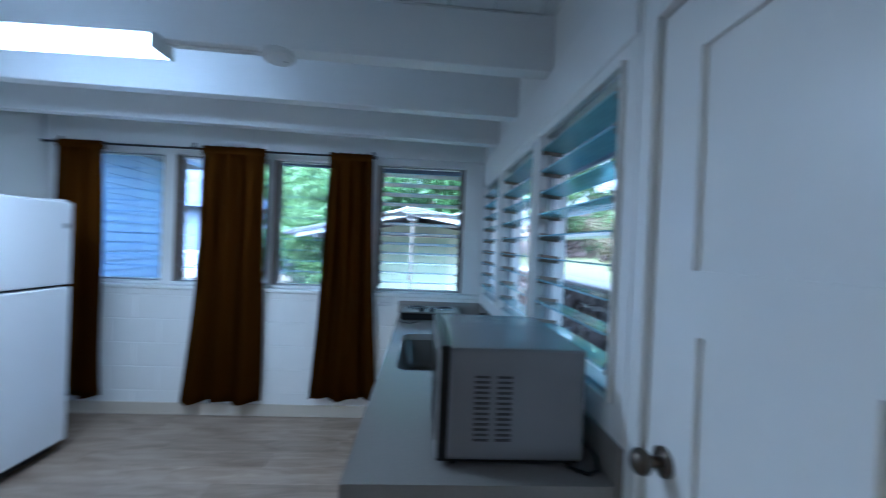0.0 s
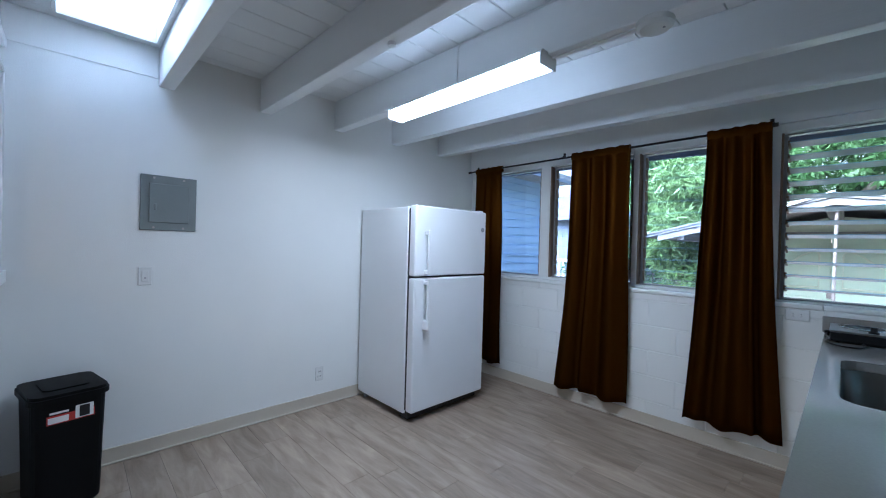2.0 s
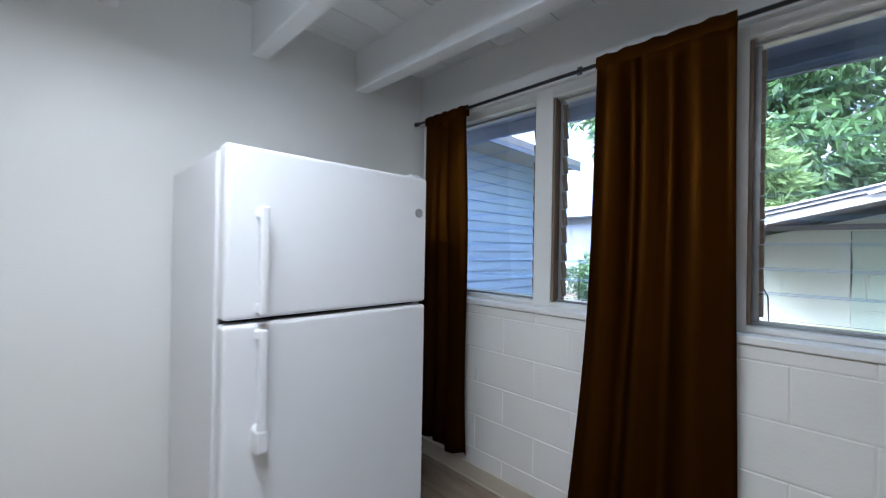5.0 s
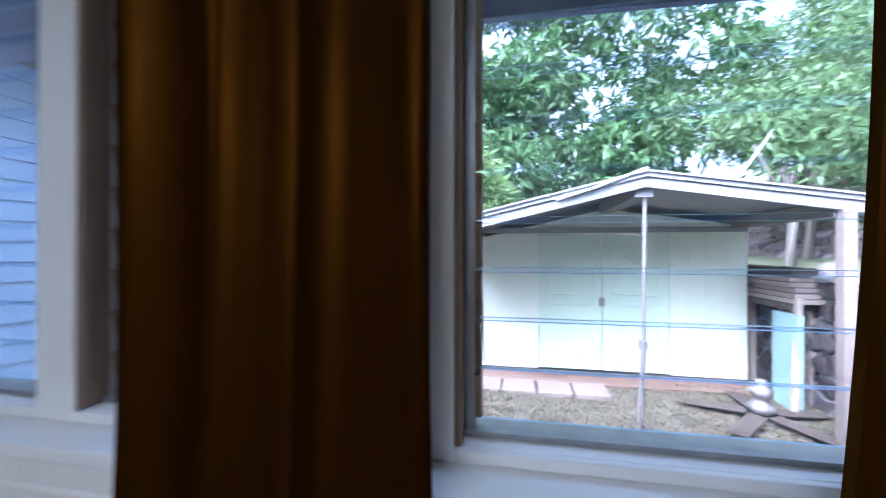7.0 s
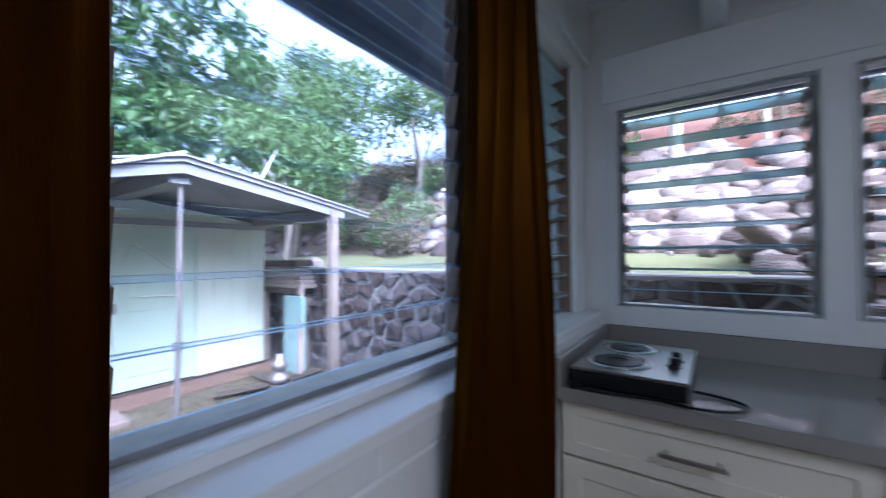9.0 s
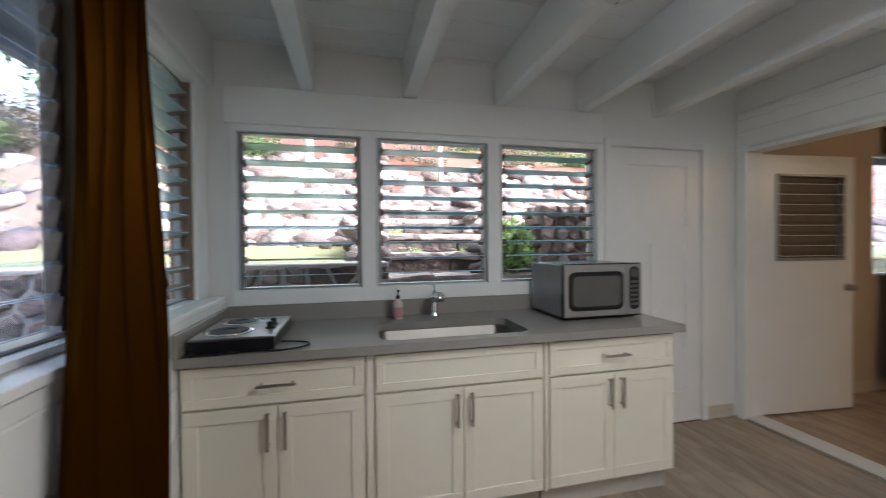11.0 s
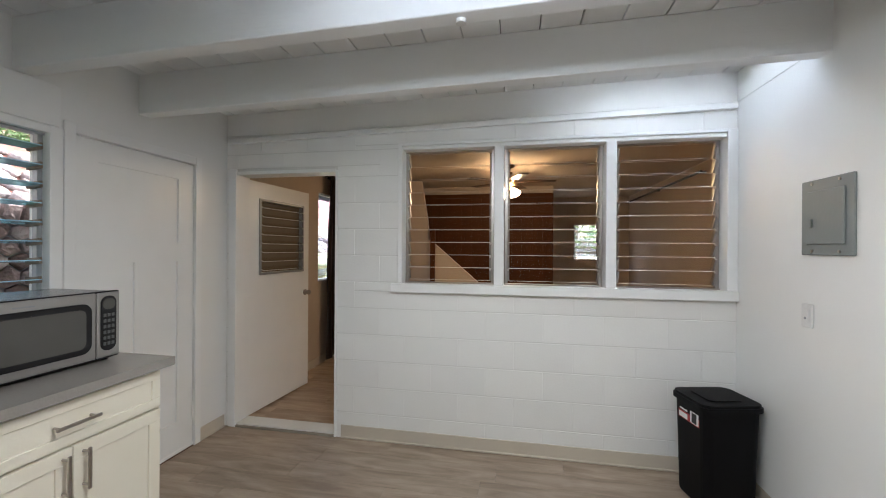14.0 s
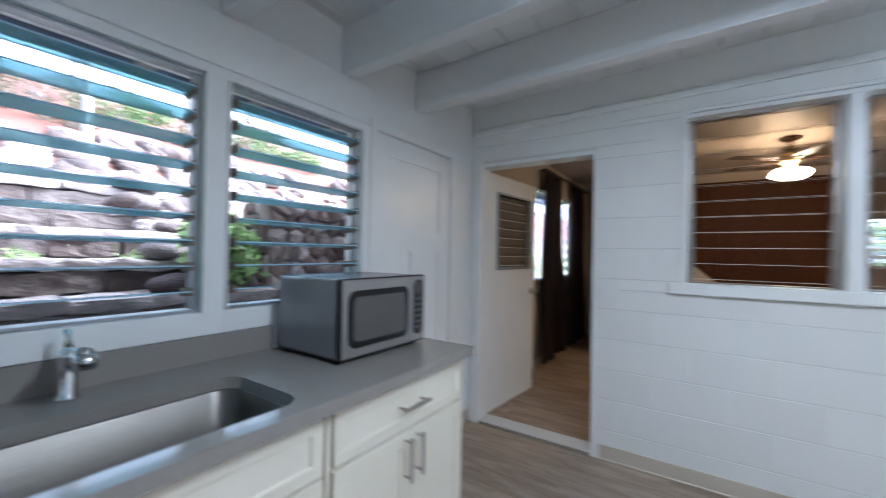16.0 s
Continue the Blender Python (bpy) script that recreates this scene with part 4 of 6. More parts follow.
def curtain(name, xt0, xt1, xb0, xb1, z0, z1, y, folds, amp, seed, material, label, along=(1, 0), tie=0.0, group=""):
    """A hanging cloth with folds that open towards the foot."""
    rng = random.Random(seed)
    t = thing(name, (0, 0, 0), label, "curtain", group)
    bm = bmesh.new()
    nu, nv = folds * 10, 26
    ph = [rng.uniform(0, 6.28) for _ in range(6)]
    grid = []
    for j in range(nv + 1):
        v = j / nv
        z = z1 + (z0 - z1) * v
        row = []
        for i in range(nu + 1):
            u = i / nu
            uu = u + 0.035 * math.sin(u * 9 + ph[0]) + 0.02 * math.sin(u * 17 + ph[1])
            a = xt0 + (xt1 - xt0) * u
            b = xb0 + (xb1 - xb0) * u
            s = v ** 1.5
            px = a + (b - a) * s
            A = amp * (0.55 + 0.45 * math.sin(u * 7 + ph[2]) ** 2) * (0.45 + 0.55 * min(1, v * 3 + 0.2))
            wv = 2 * math.pi * folds * uu + ph[3] + 0.5 * math.sin(v * 2.5 + ph[4])
            off = A * (math.sin(wv) + 0.3 * math.sin(2 * wv + ph[1])) + 0.012 * math.sin(v * 7 + u * 5 + ph[5])
            if v < 0.03:
                off *= 0.5
            zz = z + (0.012 * math.sin(u * 11 + ph[1]) if j == nv else 0)
            row.append(bm.verts.new((px, y + off, zz) if along == (1, 0) else (y + off, px, zz)))
        grid.append(row)
    for j in range(nv):
        for i in range(nu):
            bm.faces.new((grid[j][i], grid[j][i + 1], grid[j + 1][i + 1], grid[j + 1][i]))
    ext = bmesh.ops.solidify(bm, geom=bm.faces[:], thickness=0.003)
    part("cloth", bm, material, t, smooth=True)
    bm = bmesh.new()
    n = 24
    rows = []
    for k in range(n + 1):
        u = k / n
        px = xt0 + (xt1 - xt0) * u
        rows.append([bm.verts.new(((px, y + dy + 0.004 * math.sin(k * 2.1), z1 + dz + 0.004 * math.sin(k * 1.3)) if along == (1, 0) else (y + dy + 0.004 * math.sin(k * 2.1), px, z1 + dz))) for dy, dz in ((-0.017, -0.03), (-0.017, 0.022), (0.0, 0.034), (0.017, 0.022), (0.017, -0.03))])
    for a, b in zip(rows, rows[1:]):
        for k in range(4):
            bm.faces.new((a[k], a[k + 1], b[k + 1], b[k]))
    part("rod_pocket", bm, material, t, smooth=True)
    return t


curtain("curtain", 0.185, 0.545, 0.15, 0.59, 0.13, 2.195, 3.556, 3, 0.024, 3, M_CURT, "brown satin curtain hanging beside the refrigerator", group="window curtains")
curtain("curtain", 1.345, 1.849, 1.225, 1.873, 0.11, 2.195, 3.532, 3, 0.044, 11, M_CURT, "brown satin curtain hanging between two louvre windows", group="window curtains")
curtain("curtain", 2.374, 2.730, 2.272, 2.830, 0.155, 2.195, 3.54, 4, 0.030, 23, M_CURT, "brown satin curtain hanging beside the counter", group="window curtains")

# ceiling light, hung from the beam
cl = thing("ceiling_light", (0.852, 1.85, 2.232), "white fluorescent wrap ceiling light, lit", "ceiling light")
part("diffuser", B(0.012, 0.0, 0.0, 1.208, 0.13, 0.055, bev=0.014, seg=2), M_TUBE, cl, "glowing white diffuser")
for x in (0.0, 1.208):
    part("end_cap", B(x, -0.004, -0.003, x + 0.012, 0.134, 0.06, bev=0.003), M_PLATE, cl)
part("housing", B(0.0, 0.006, 0.0555, 1.22, 0.124, 0.066), M_PLATE, cl)
tube_lamp = bpy.data.lights.new("tube_light", "AREA")
tube_lamp.shape = "RECTANGLE"
tube_lamp.size, tube_lamp.size_y = 1.17, 0.11
tube_lamp.energy = 4.6
tube_lamp.color = (1.0, 0.94, 0.83)
tl_ob = new("tube_light", tube_lamp)
tl_ob.matrix_world = pose(0.852 + 0.61, 1.85 + 0.065, 2.232 - 0.004)
bm = bmesh.new()
vs = box(bm, 2.075, 1.935, -0.009, 2.47, 1.947, -0.001)
for v in vs:
    v.co.z += beam_z(v.co.x)
solid("conduit", bm, M_TRIM, "white surface conduit from the ceiling light", "conduit")

bm = bmesh.new()
tube(bm, [(1.474, 1.8985, 2.299), (1.472, 1.8985, 2.44), (1.474, 1.8985, 2.53), (1.50, 1.8985, ceil_z(1.5) - 0.008), (2.0, 1.8985, ceil_z(2.0) - 0.006), (2.9, 1.8985, ceil_z(2.9) - 0.006), (3.68, 1.8985, ceil_z(3.68) - 0.006)], 0.004, 6)
solid("lamp_cord", bm, M_TRIM, "white lamp cord run along the beam and ceiling", "cord", smooth=True)

# smoke detector under the beam
sd = thing("smoke_detector", (2.53, 1.94, beam_z(2.53)), "round white smoke detector under the beam", "smoke detector")
bm = bmesh.new()
lathe(bm, [(0.066, 0.001), (0.07, -0.004), (0.068, -0.022), (0.055, -0.034), (0.015, -0.037)], 28)
part("cover", bm, M_PLATE, sd)
part("indicator", B(0.03, -0.004, -0.039, 0.038, 0.004, -0.035), M_GREY, sd)
bm = bmesh.new()
lathe(bm, [(0.02, 0.0), (0.02, 0.015), (0.012, 0.02)], 16, (1.60, 1.335, beam_z(1.6) - 0.02))
solid("pull_switch", bm, M_PLATE, "small white porcelain switch under the beam", "pull switch")

# ---- next room, seen through the inner window and the doorway ----
RX0, RX1, RY0, RZ = -0.75, 3.80, -5.2, 2.46
solid("wall_room_east", B(RX1, -1.55, -0.1, RX1 + 0.1, -0.15, RZ + 0.1), M_TAN, "tan painted wall of the next room", "wall", "structure")
bm = bmesh.new()
wall_boxes(bm, RY0 - 0.1, -1.55, -0.1, RZ + 0.1, [(-3.3, 1.02, -1.66, 2.12)], lambda b, u0, z0, u1, z1: box(b, RX1, u0, z0, RX1 + 0.1, u1, z1))
solid("wall_room_window", bm, M_TAN, "tan painted wall with a curtained window", "wall", "structure")
bm = bmesh.new()
wall_boxes(bm, RX0, RX1, -0.1, RZ + 0.1, [(-0.28, 1.24, 0.27, 1.92)], lambda b, u0, z0, u1, z1: box(b, u0, RY0 - 0.1, z0, u1, RY0, z1))
solid("wall_room_south", bm, M_TAN, "tan painted far wall with a small window", "wall", "structure")
solid("wall_room_west", B(RX0 - 0.1, RY0 - 0.1, -0.1, RX0, -0.15, RZ + 0.1), M_TAN, "tan painted side wall of the next room", "wall", "structure")
solid("ceiling_room", B(RX0 - 0.1, RY0 - 0.1, RZ, RX1 + 0.1, -0.15, RZ + 0.08), M_TANC, "tan painted ceiling of the next room", "ceiling", "structure")
solid("floor_room", B(RX0, RY0, -0.12, RX1, -0.15, FZ - 0.006), M_SUB, "wood-look plank floor of the next room", "floor", "structure")
base_run("baseboard_room_east", (RX1, -5.2), (RX1, -0.15), (-1, 0))
# brown panelling and stair
PY = -3.68
solid("wall_room_partition", B(0.80, PY - 0.1, -0.1, 3.30, PY - 0.001, RZ), M_TAN, "tan partition behind the staircase", "wall", "structure")
pn = thing("wall_panelling", (0.80, PY, FZ), "dark brown wood panelling behind the staircase", "panelling", "", "structure")
for i in range(14):
    part("board", B(i * 0.165, 0.0, 0.0, i * 0.165 + 0.1645, 0.018, 2.30, bev=0.001), M_WOODP, pn)
part("top_rail", B(0, 0, 2.301, 14 * 0.165, 0.03, 2.365), M_WOODP, pn)
stair = thing("staircase", (2.05, -2.80, FZ), "staircase behind a sloping tan side wall", "staircase", "", "structure")
bm = bmesh.new()
pr = [(-1.25, 0.0), (1.25, 0.0), (1.25, 2.45), (0.72, 2.45), (0.62, 1.85), (0.60, 1.60)]
lo = [bm.verts.new((x, 0, z)) for x, z in pr]
hi = [bm.verts.new((x, -0.08, z)) for x, z in pr]
for k in range(len(pr)):
    bm.faces.new((lo[k], lo[(k + 1) % len(pr)], hi[(k + 1) % len(pr)], hi[k]))
bm.faces.new(lo[::-1])
bm.faces.new(hi)
part("side_wall", bm, M_TAN, stair)
part("newel", B(0.50, 0.002, 0.0, 0.57, 0.05, 1.75, bev=0.004), M_WOODP, stair, "dark wooden post")
for i in range(8):
    part("tread", B(-0.72 + i * 0.2, -0.78, 0.16 + i * 0.18, -0.48 + i * 0.2, -0.082, 0.195 + i * 0.18, bev=0.004), M_WOODP, stair)
# small far window
jalousie("window_11", (0.27, RY0 - 0.03, 1.24), 180, 0.55, 0.68, 6, 30, M_GLASS, M_GEDGE3, "small louvre window in the far wall", crank=False)
# west rod
rr = thing("curtain_rod", (RX0 + 0.07, -2.1, 2.33), "black curtain rod on the tan wall", "curtain rod")
bm = bmesh.new()
rod_between(bm, (0, -2.95, 0), (0, 0.0, 0), 0.016, 10)
part("rod", bm, M_ROD, rr)
for y in (-2.9, -1.5, -0.06):
    part("bracket", B(-0.07, y, -0.01, 0.0, y + 0.015, 0.01), M_ROD, rr)
t = thing("curtain_rod", (RX1 - 0.08, -2.75, 2.345), "black curtain rod over the next room's window", "curtain rod")
bm = bmesh.new()
rod_between(bm, (0, -1.15, 0), (0, 0.98, 0), 0.012, 10)
part("rod", bm, M_ROD, t)
for y in (-1.1, 0.93):
    part("bracket", B(0.0, y, -0.01, 0.079, y + 0.015, 0.01), M_ROD, t)
curtain("curtain", -2.36, -1.77, -2.58, -1.70, 0.03, 2.33, RX1 - 0.08, 3, 0.05, 5, M_CURT2, "dark maroon curtain beside the doorway's window", along=(0, 1), group="next room curtains")
curtain("curtain", -3.55, -2.88, -3.75, -2.74, 0.03, 2.33, RX1 - 0.08, 4, 0.05, 6, M_CURT2, "dark maroon curtain at the far side of the window", along=(0, 1), group="next room curtains")
jalousie("window_12", (RX1 + 0.03, -1.66, 1.02), -90, 1.64, 1.1, 8, 40, M_GLASS, M_GEDGE, "louvre window behind maroon curtains", crank=False)
# ceiling fan
fan = thing("ceiling_fan", (1.48, -2.05, RZ - 0.075), "brass ceiling fan with walnut blades and lit glass shades", "ceiling fan")
bm = bmesh.new()
lathe(bm, [(0.07, 0.075), (0.07, 0.05), (0.018, 0.03), (0.016, 0.0), (0.05, -0.02), (0.03, -0.045), (0.015, -0.05), (0.015, -0.07), (0.09, -0.08), (0.105, -0.10), (0.105, -0.15), (0.07, -0.175), (0.05, -0.19), (0.05, -0.22), (0.02, -0.23)], 24)
part("motor", bm, M_BRASS, fan, smooth=True)
for i in range(5):
    a = radians(36 + 72 * i)
    bm = bmesh.new()
    box(bm, 0.17, -0.06, -0.135, 0.56, 0.06, -0.128, bev=0.002)
    box(bm, 0.09, -0.015, -0.145, 0.20, 0.015, -0.136)
    bmesh.ops.rotate(bm, verts=bm.verts, cent=(0, 0, 0), matrix=Matrix.Rotation(a, 3, "Z"))
    part("blade", bm, M_FANB, fan)
for i in range(4):
    a = radians(45 + 90 * i)
    bm = bmesh.new()
    lathe(bm, [(0.02, 0.0), (0.035, -0.02), (0.05, -0.05), (0.065, -0.075), (0.06, -0.074)], 16)
    bmesh.ops.rotate(bm, verts=bm.verts, cent=(0, 0, 0), matrix=Matrix.Rotation(radians(-32), 3, "Y"))
    bmesh.ops.translate(bm, verts=bm.verts, vec=(0.075, 0, -0.225))
    bmesh.ops.rotate(bm, verts=bm.verts, cent=(0, 0, 0), matrix=Matrix.Rotation(a, 3, "Z"))
    part("shade", bm, M_BULB, fan, "glowing frosted glass shade", smooth=True)
bm = bmesh.new()
rod_between(bm, (0.03, 0.03, -0.23), (0.03, 0.03, -0.42), 0.0025, 6)
part("pull_chain", bm, M_BRASS, fan)

# ---- outdoors ----
M_DRY = mat("dry_lawn", (0.125, 0.102, 0.065), 0.95, var=0.65, scale=3.5, bump=0.6, bscale=60)
M_LAWN = mat("green_lawn", (0.10, 0.105, 0.045), 0.95, var=0.4, scale=3, bump=0.5, bscale=50)
M_REDDIRT = mat("red_dirt", (0.125, 0.048, 0.032), 0.95, var=0.4, scale=0.9, bump=0.6, bscale=9)
M_BROWNROCK = mat("brown_rock", (0.12, 0.095, 0.082), 0.9, var=0.6, scale=7, bump=0.35, bscale=16, rand=0.35, depth=0.03)
M_PALEROCK = mat("pale_rock", (0.24, 0.205, 0.195), 0.9, var=0.5, scale=6, bump=0.35, bscale=14, rand=0.3, depth=0.03)
M_MORTAR = mat("grey_mortar", (0.25, 0.24, 0.23), 0.95, var=0.2, scale=8, bump=0.2)
M_BANK = mat("stony_brown_earth", (0.11, 0.08, 0.058), 0.95, var=0.5, scale=2.5, bump=0.6, bscale=14)
M_EARTH = mat("dark_earth", (0.07, 0.05, 0.035), 0.95, var=0.3, bump=0.3)
M_SHED = mat("pale_green_siding", (0.66, 0.71, 0.56), 0.6, var=0.07, scale=3, bump=0.05)
M_SHEDD = mat("green_shed_door", (0.55, 0.66, 0.51), 0.55, var=0.08, scale=3, bump=0.04)
# White trim toned down to grey: its shade is put into the colour.
M_DIMTRIM = mat("shaded_outdoor_trim", (0.24, 0.24, 0.235), 0.6, var=0.12, scale=6, bump=0.08)
M_ROOF = mat("grey_roofing", (0.27, 0.27, 0.27), 0.85, var=0.2, scale=5, bump=0.15)
M_GALV = mat("rusty_pipe", (0.27, 0.24, 0.22), 0.5, metal=0.5, var=0.2)
M_LUMBER = mat("weathered_lumber", (0.27, 0.215, 0.175), 0.8, var=0.3, scale=5, bump=0.15, stretch=(1, 6, 6), rand=0.25)
M_BLUE = mat("blue_grey_siding", (0.28, 0.37, 0.50), 0.6, var=0.08, scale=2.5, bump=0.05, rand=0.03)
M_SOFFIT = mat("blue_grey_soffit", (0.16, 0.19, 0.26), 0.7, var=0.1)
M_BARK = mat("grey_bark", (0.22, 0.19, 0.16), 0.9, var=0.35, scale=9, bump=0.4, bscale=30)
M_WPAINT = mat("white_fence_paint", (0.75, 0.75, 0.73), 0.55, var=0.08, scale=6, bump=0.05)
M_CONC = mat("stained_concrete", (0.24, 0.18, 0.15), 0.9, var=0.25, scale=3, bump=0.2)


def leaf_mat(name, col, var=0.4):
    m = mat(name, col, 0.55, var=var, scale=1.3, bump=0.0)
    nt = m.node_tree
    b = nt.nodes["Principled BSDF"]
    geo = nt.nodes.new("ShaderNodeNewGeometry")
    hs = nt.nodes.new("ShaderNodeHueSaturation")
    mr = nt.nodes.new("ShaderNodeMapRange")
    mr.inputs[3].default_value, mr.inputs[4].default_value = 0.55, 1.5
    nt.links.new(geo.outputs["Random Per Island"], mr.inputs[0])
    nt.links.new(mr.outputs[0], hs.inputs["Value"])
    nt.links.new(b.inputs["Base Color"].links[0].from_socket, hs.inputs["Color"])
    nt.links.new(hs.outputs["Color"], b.inputs["Base Color"])
    tl = nt.nodes.new("ShaderNodeBsdfTranslucent")
    nt.links.new(hs.outputs["Color"], tl.inputs[0])
    mx = nt.nodes.new("ShaderNodeMixShader")
    mx.inputs[0].default_value = 0.35
    nt.links.new(b.outputs[0], mx.inputs[1])
    nt.links.new(tl.outputs[0], mx.inputs[2])
    nt.links.new(mx.outputs[0], nt.nodes["Material Output"].inputs[0])
    return m


M_LEAF = leaf_mat("mango_leaf", (0.075, 0.15, 0.05))
M_FERN = leaf_mat("feathery_leaf", (0.17, 0.26, 0.085))
M_SHRUB = leaf_mat("lime_green_leaf", (0.28, 0.39, 0.14))
M_LEAF3 = leaf_mat("hill_leaf", (0.10, 0.165, 0.06))


def ground_h(x, y):
    bump = 0.03 * math.sin(x * 1.7 + y * 0.9) + 0.025 * math.sin(y * 2.3 - x * 1.1)
    h = -0.03 + bump * 0.6
    if y > 9:
        h += min(3.0, (y - 9) * 0.10)
    east = None
    if 4.9 < x < 7.0 and 0.99 < y < 2.65:
        return 0.85
    if x > 4.9:
        if x < 7.2:
            east = 1.12 + (x - 4.9) * 0.09
        elif x < 9.8:
            east = 1.327 + (x - 7.2) * 0.68
        else:
            east = 3.095 + (x - 9.8) * 0.34 + 0.5 * bump * min(6, x - 8)
        east = min(east, 9 + bump)
        return east + bump * 0.5
    return h


gx = [-90, -50, -25, -12, -8, -5, -3, -2, -1, 0, 0.5, 1, 1.5, 2, 2.5, 3, 3.5, 4, 4.4, 4.7, 4.895, 4.91, 5.2, 5.6, 6, 6.6, 7.2, 7.8, 8.4, 9, 9.8, 10.4, 11, 12, 14, 16, 19, 23, 28, 35, 50, 90]
gy = [-90, -50, -25, -12, -8, -5.5, -4, -3, -2, -1, 0, 0.99, 1.0, 2, 2.6, 2.66, 3, 3.6, 3.9, 4.3, 4.8, 5.3, 5.8, 6.3, 6.8, 7.3, 7.8, 8.3, 9, 10, 11, 12.5, 14, 17, 20, 25, 32, 45, 90]
bm = bmesh.new()
gv = [[bm.verts.new((x, y, ground_h(x, y) if not (-0.9 < x < 3.95 and -5.35 < y < 3.95) else -0.2)) for x in gx] for y in gy]
for j in range(len(gy) - 1):
    for i in range(len(gx) - 1):
        f = bm.faces.new((gv[j][i], gv[j][i + 1], gv[j + 1][i + 1], gv[j + 1][i]))
        cx = (gx[i] + gx[i + 1]) / 2
        cy = (gy[j] + gy[j + 1]) / 2
        f.material_index = 0 if cx < 4.9 else (1 if cx < 7.2 else (3 if cx < (8.4 if cy < 3 else 9.8) or cy > 7.5 else 2))
me = finish(bm, "ground", True)
for mm in (M_DRY, M_LAWN, M_REDDIRT, M_BANK):
    me.materials.append(mm)
tagged(new("ground", me), "dry lawn, green terrace and red dirt hillside", "ground", "", "structure")


def rock_mat(name, col, spread=0.45):
    m = mat(name, col, 0.92, var=0.55, scale=7, bump=0.4, bscale=16, depth=0.03)
    nt = m.node_tree
    b = nt.nodes["Principled BSDF"]
    geo = nt.nodes.new("ShaderNodeNewGeometry")
    oi = nt.nodes.new("ShaderNodeObjectInfo")
    ad = nt.nodes.new("ShaderNodeMath")
    ad.operation = "ADD"
    nt.links.new(geo.outputs["Random Per Island"], ad.inputs[0])
    nt.links.new(oi.outputs["Random"], ad.inputs[1])
    fr = nt.nodes.new("ShaderNodeMath")
    fr.operation = "FRACT"
    nt.links.new(ad.outputs[0], fr.inputs[0])
    hs = nt.nodes.new("ShaderNodeHueSaturation")
    mr = nt.nodes.new("ShaderNodeMapRange")
    mr.inputs[3].default_value, mr.inputs[4].default_value = 1 - spread, 1 + spread
    nt.links.new(fr.outputs[0], mr.inputs[0])
    nt.links.new(mr.outputs[0], hs.inputs["Value"])
    sm = nt.nodes.new("ShaderNodeMapRange")
    sm.inputs[3].default_value, sm.inputs[4].default_value = 1.35, 0.6
    nt.links.new(fr.outputs[0], sm.inputs[0])
    nt.links.new(sm.outputs[0], hs.inputs["Saturation"])
    nt.links.new(b.inputs["Base Color"].links[0].from_socket, hs.inputs["Color"])
    nt.links.new(hs.outputs["Color"], b.inputs["Base Color"])
    return m


M_RUBBLE = rock_mat("mixed_rubble", (0.145, 0.112, 0.105), 0.6)
M_GWALL = rock_mat("brown_wall_stone", (0.27, 0.20, 0.175), 0.55)
M_LAVAW = rock_mat("dark_wall_stone", (0.080, 0.062, 0.056), 0.4)


def clip_poly(poly, nx, nz, d):
    out = []
    for k in range(len(poly)):
        p, q = poly[k], poly[(k + 1) % len(poly)]
        sp, sq = p[0] * nx + p[1] * nz - d, q[0] * nx + q[1] * nz - d
        if sp <= 0:
            out.append(p)
        if sp * sq < 0:
            f = sp / (sp - sq)
            out.append((p[0] + (q[0] - p[0]) * f, p[1] + (q[1] - p[1]) * f))
    return out


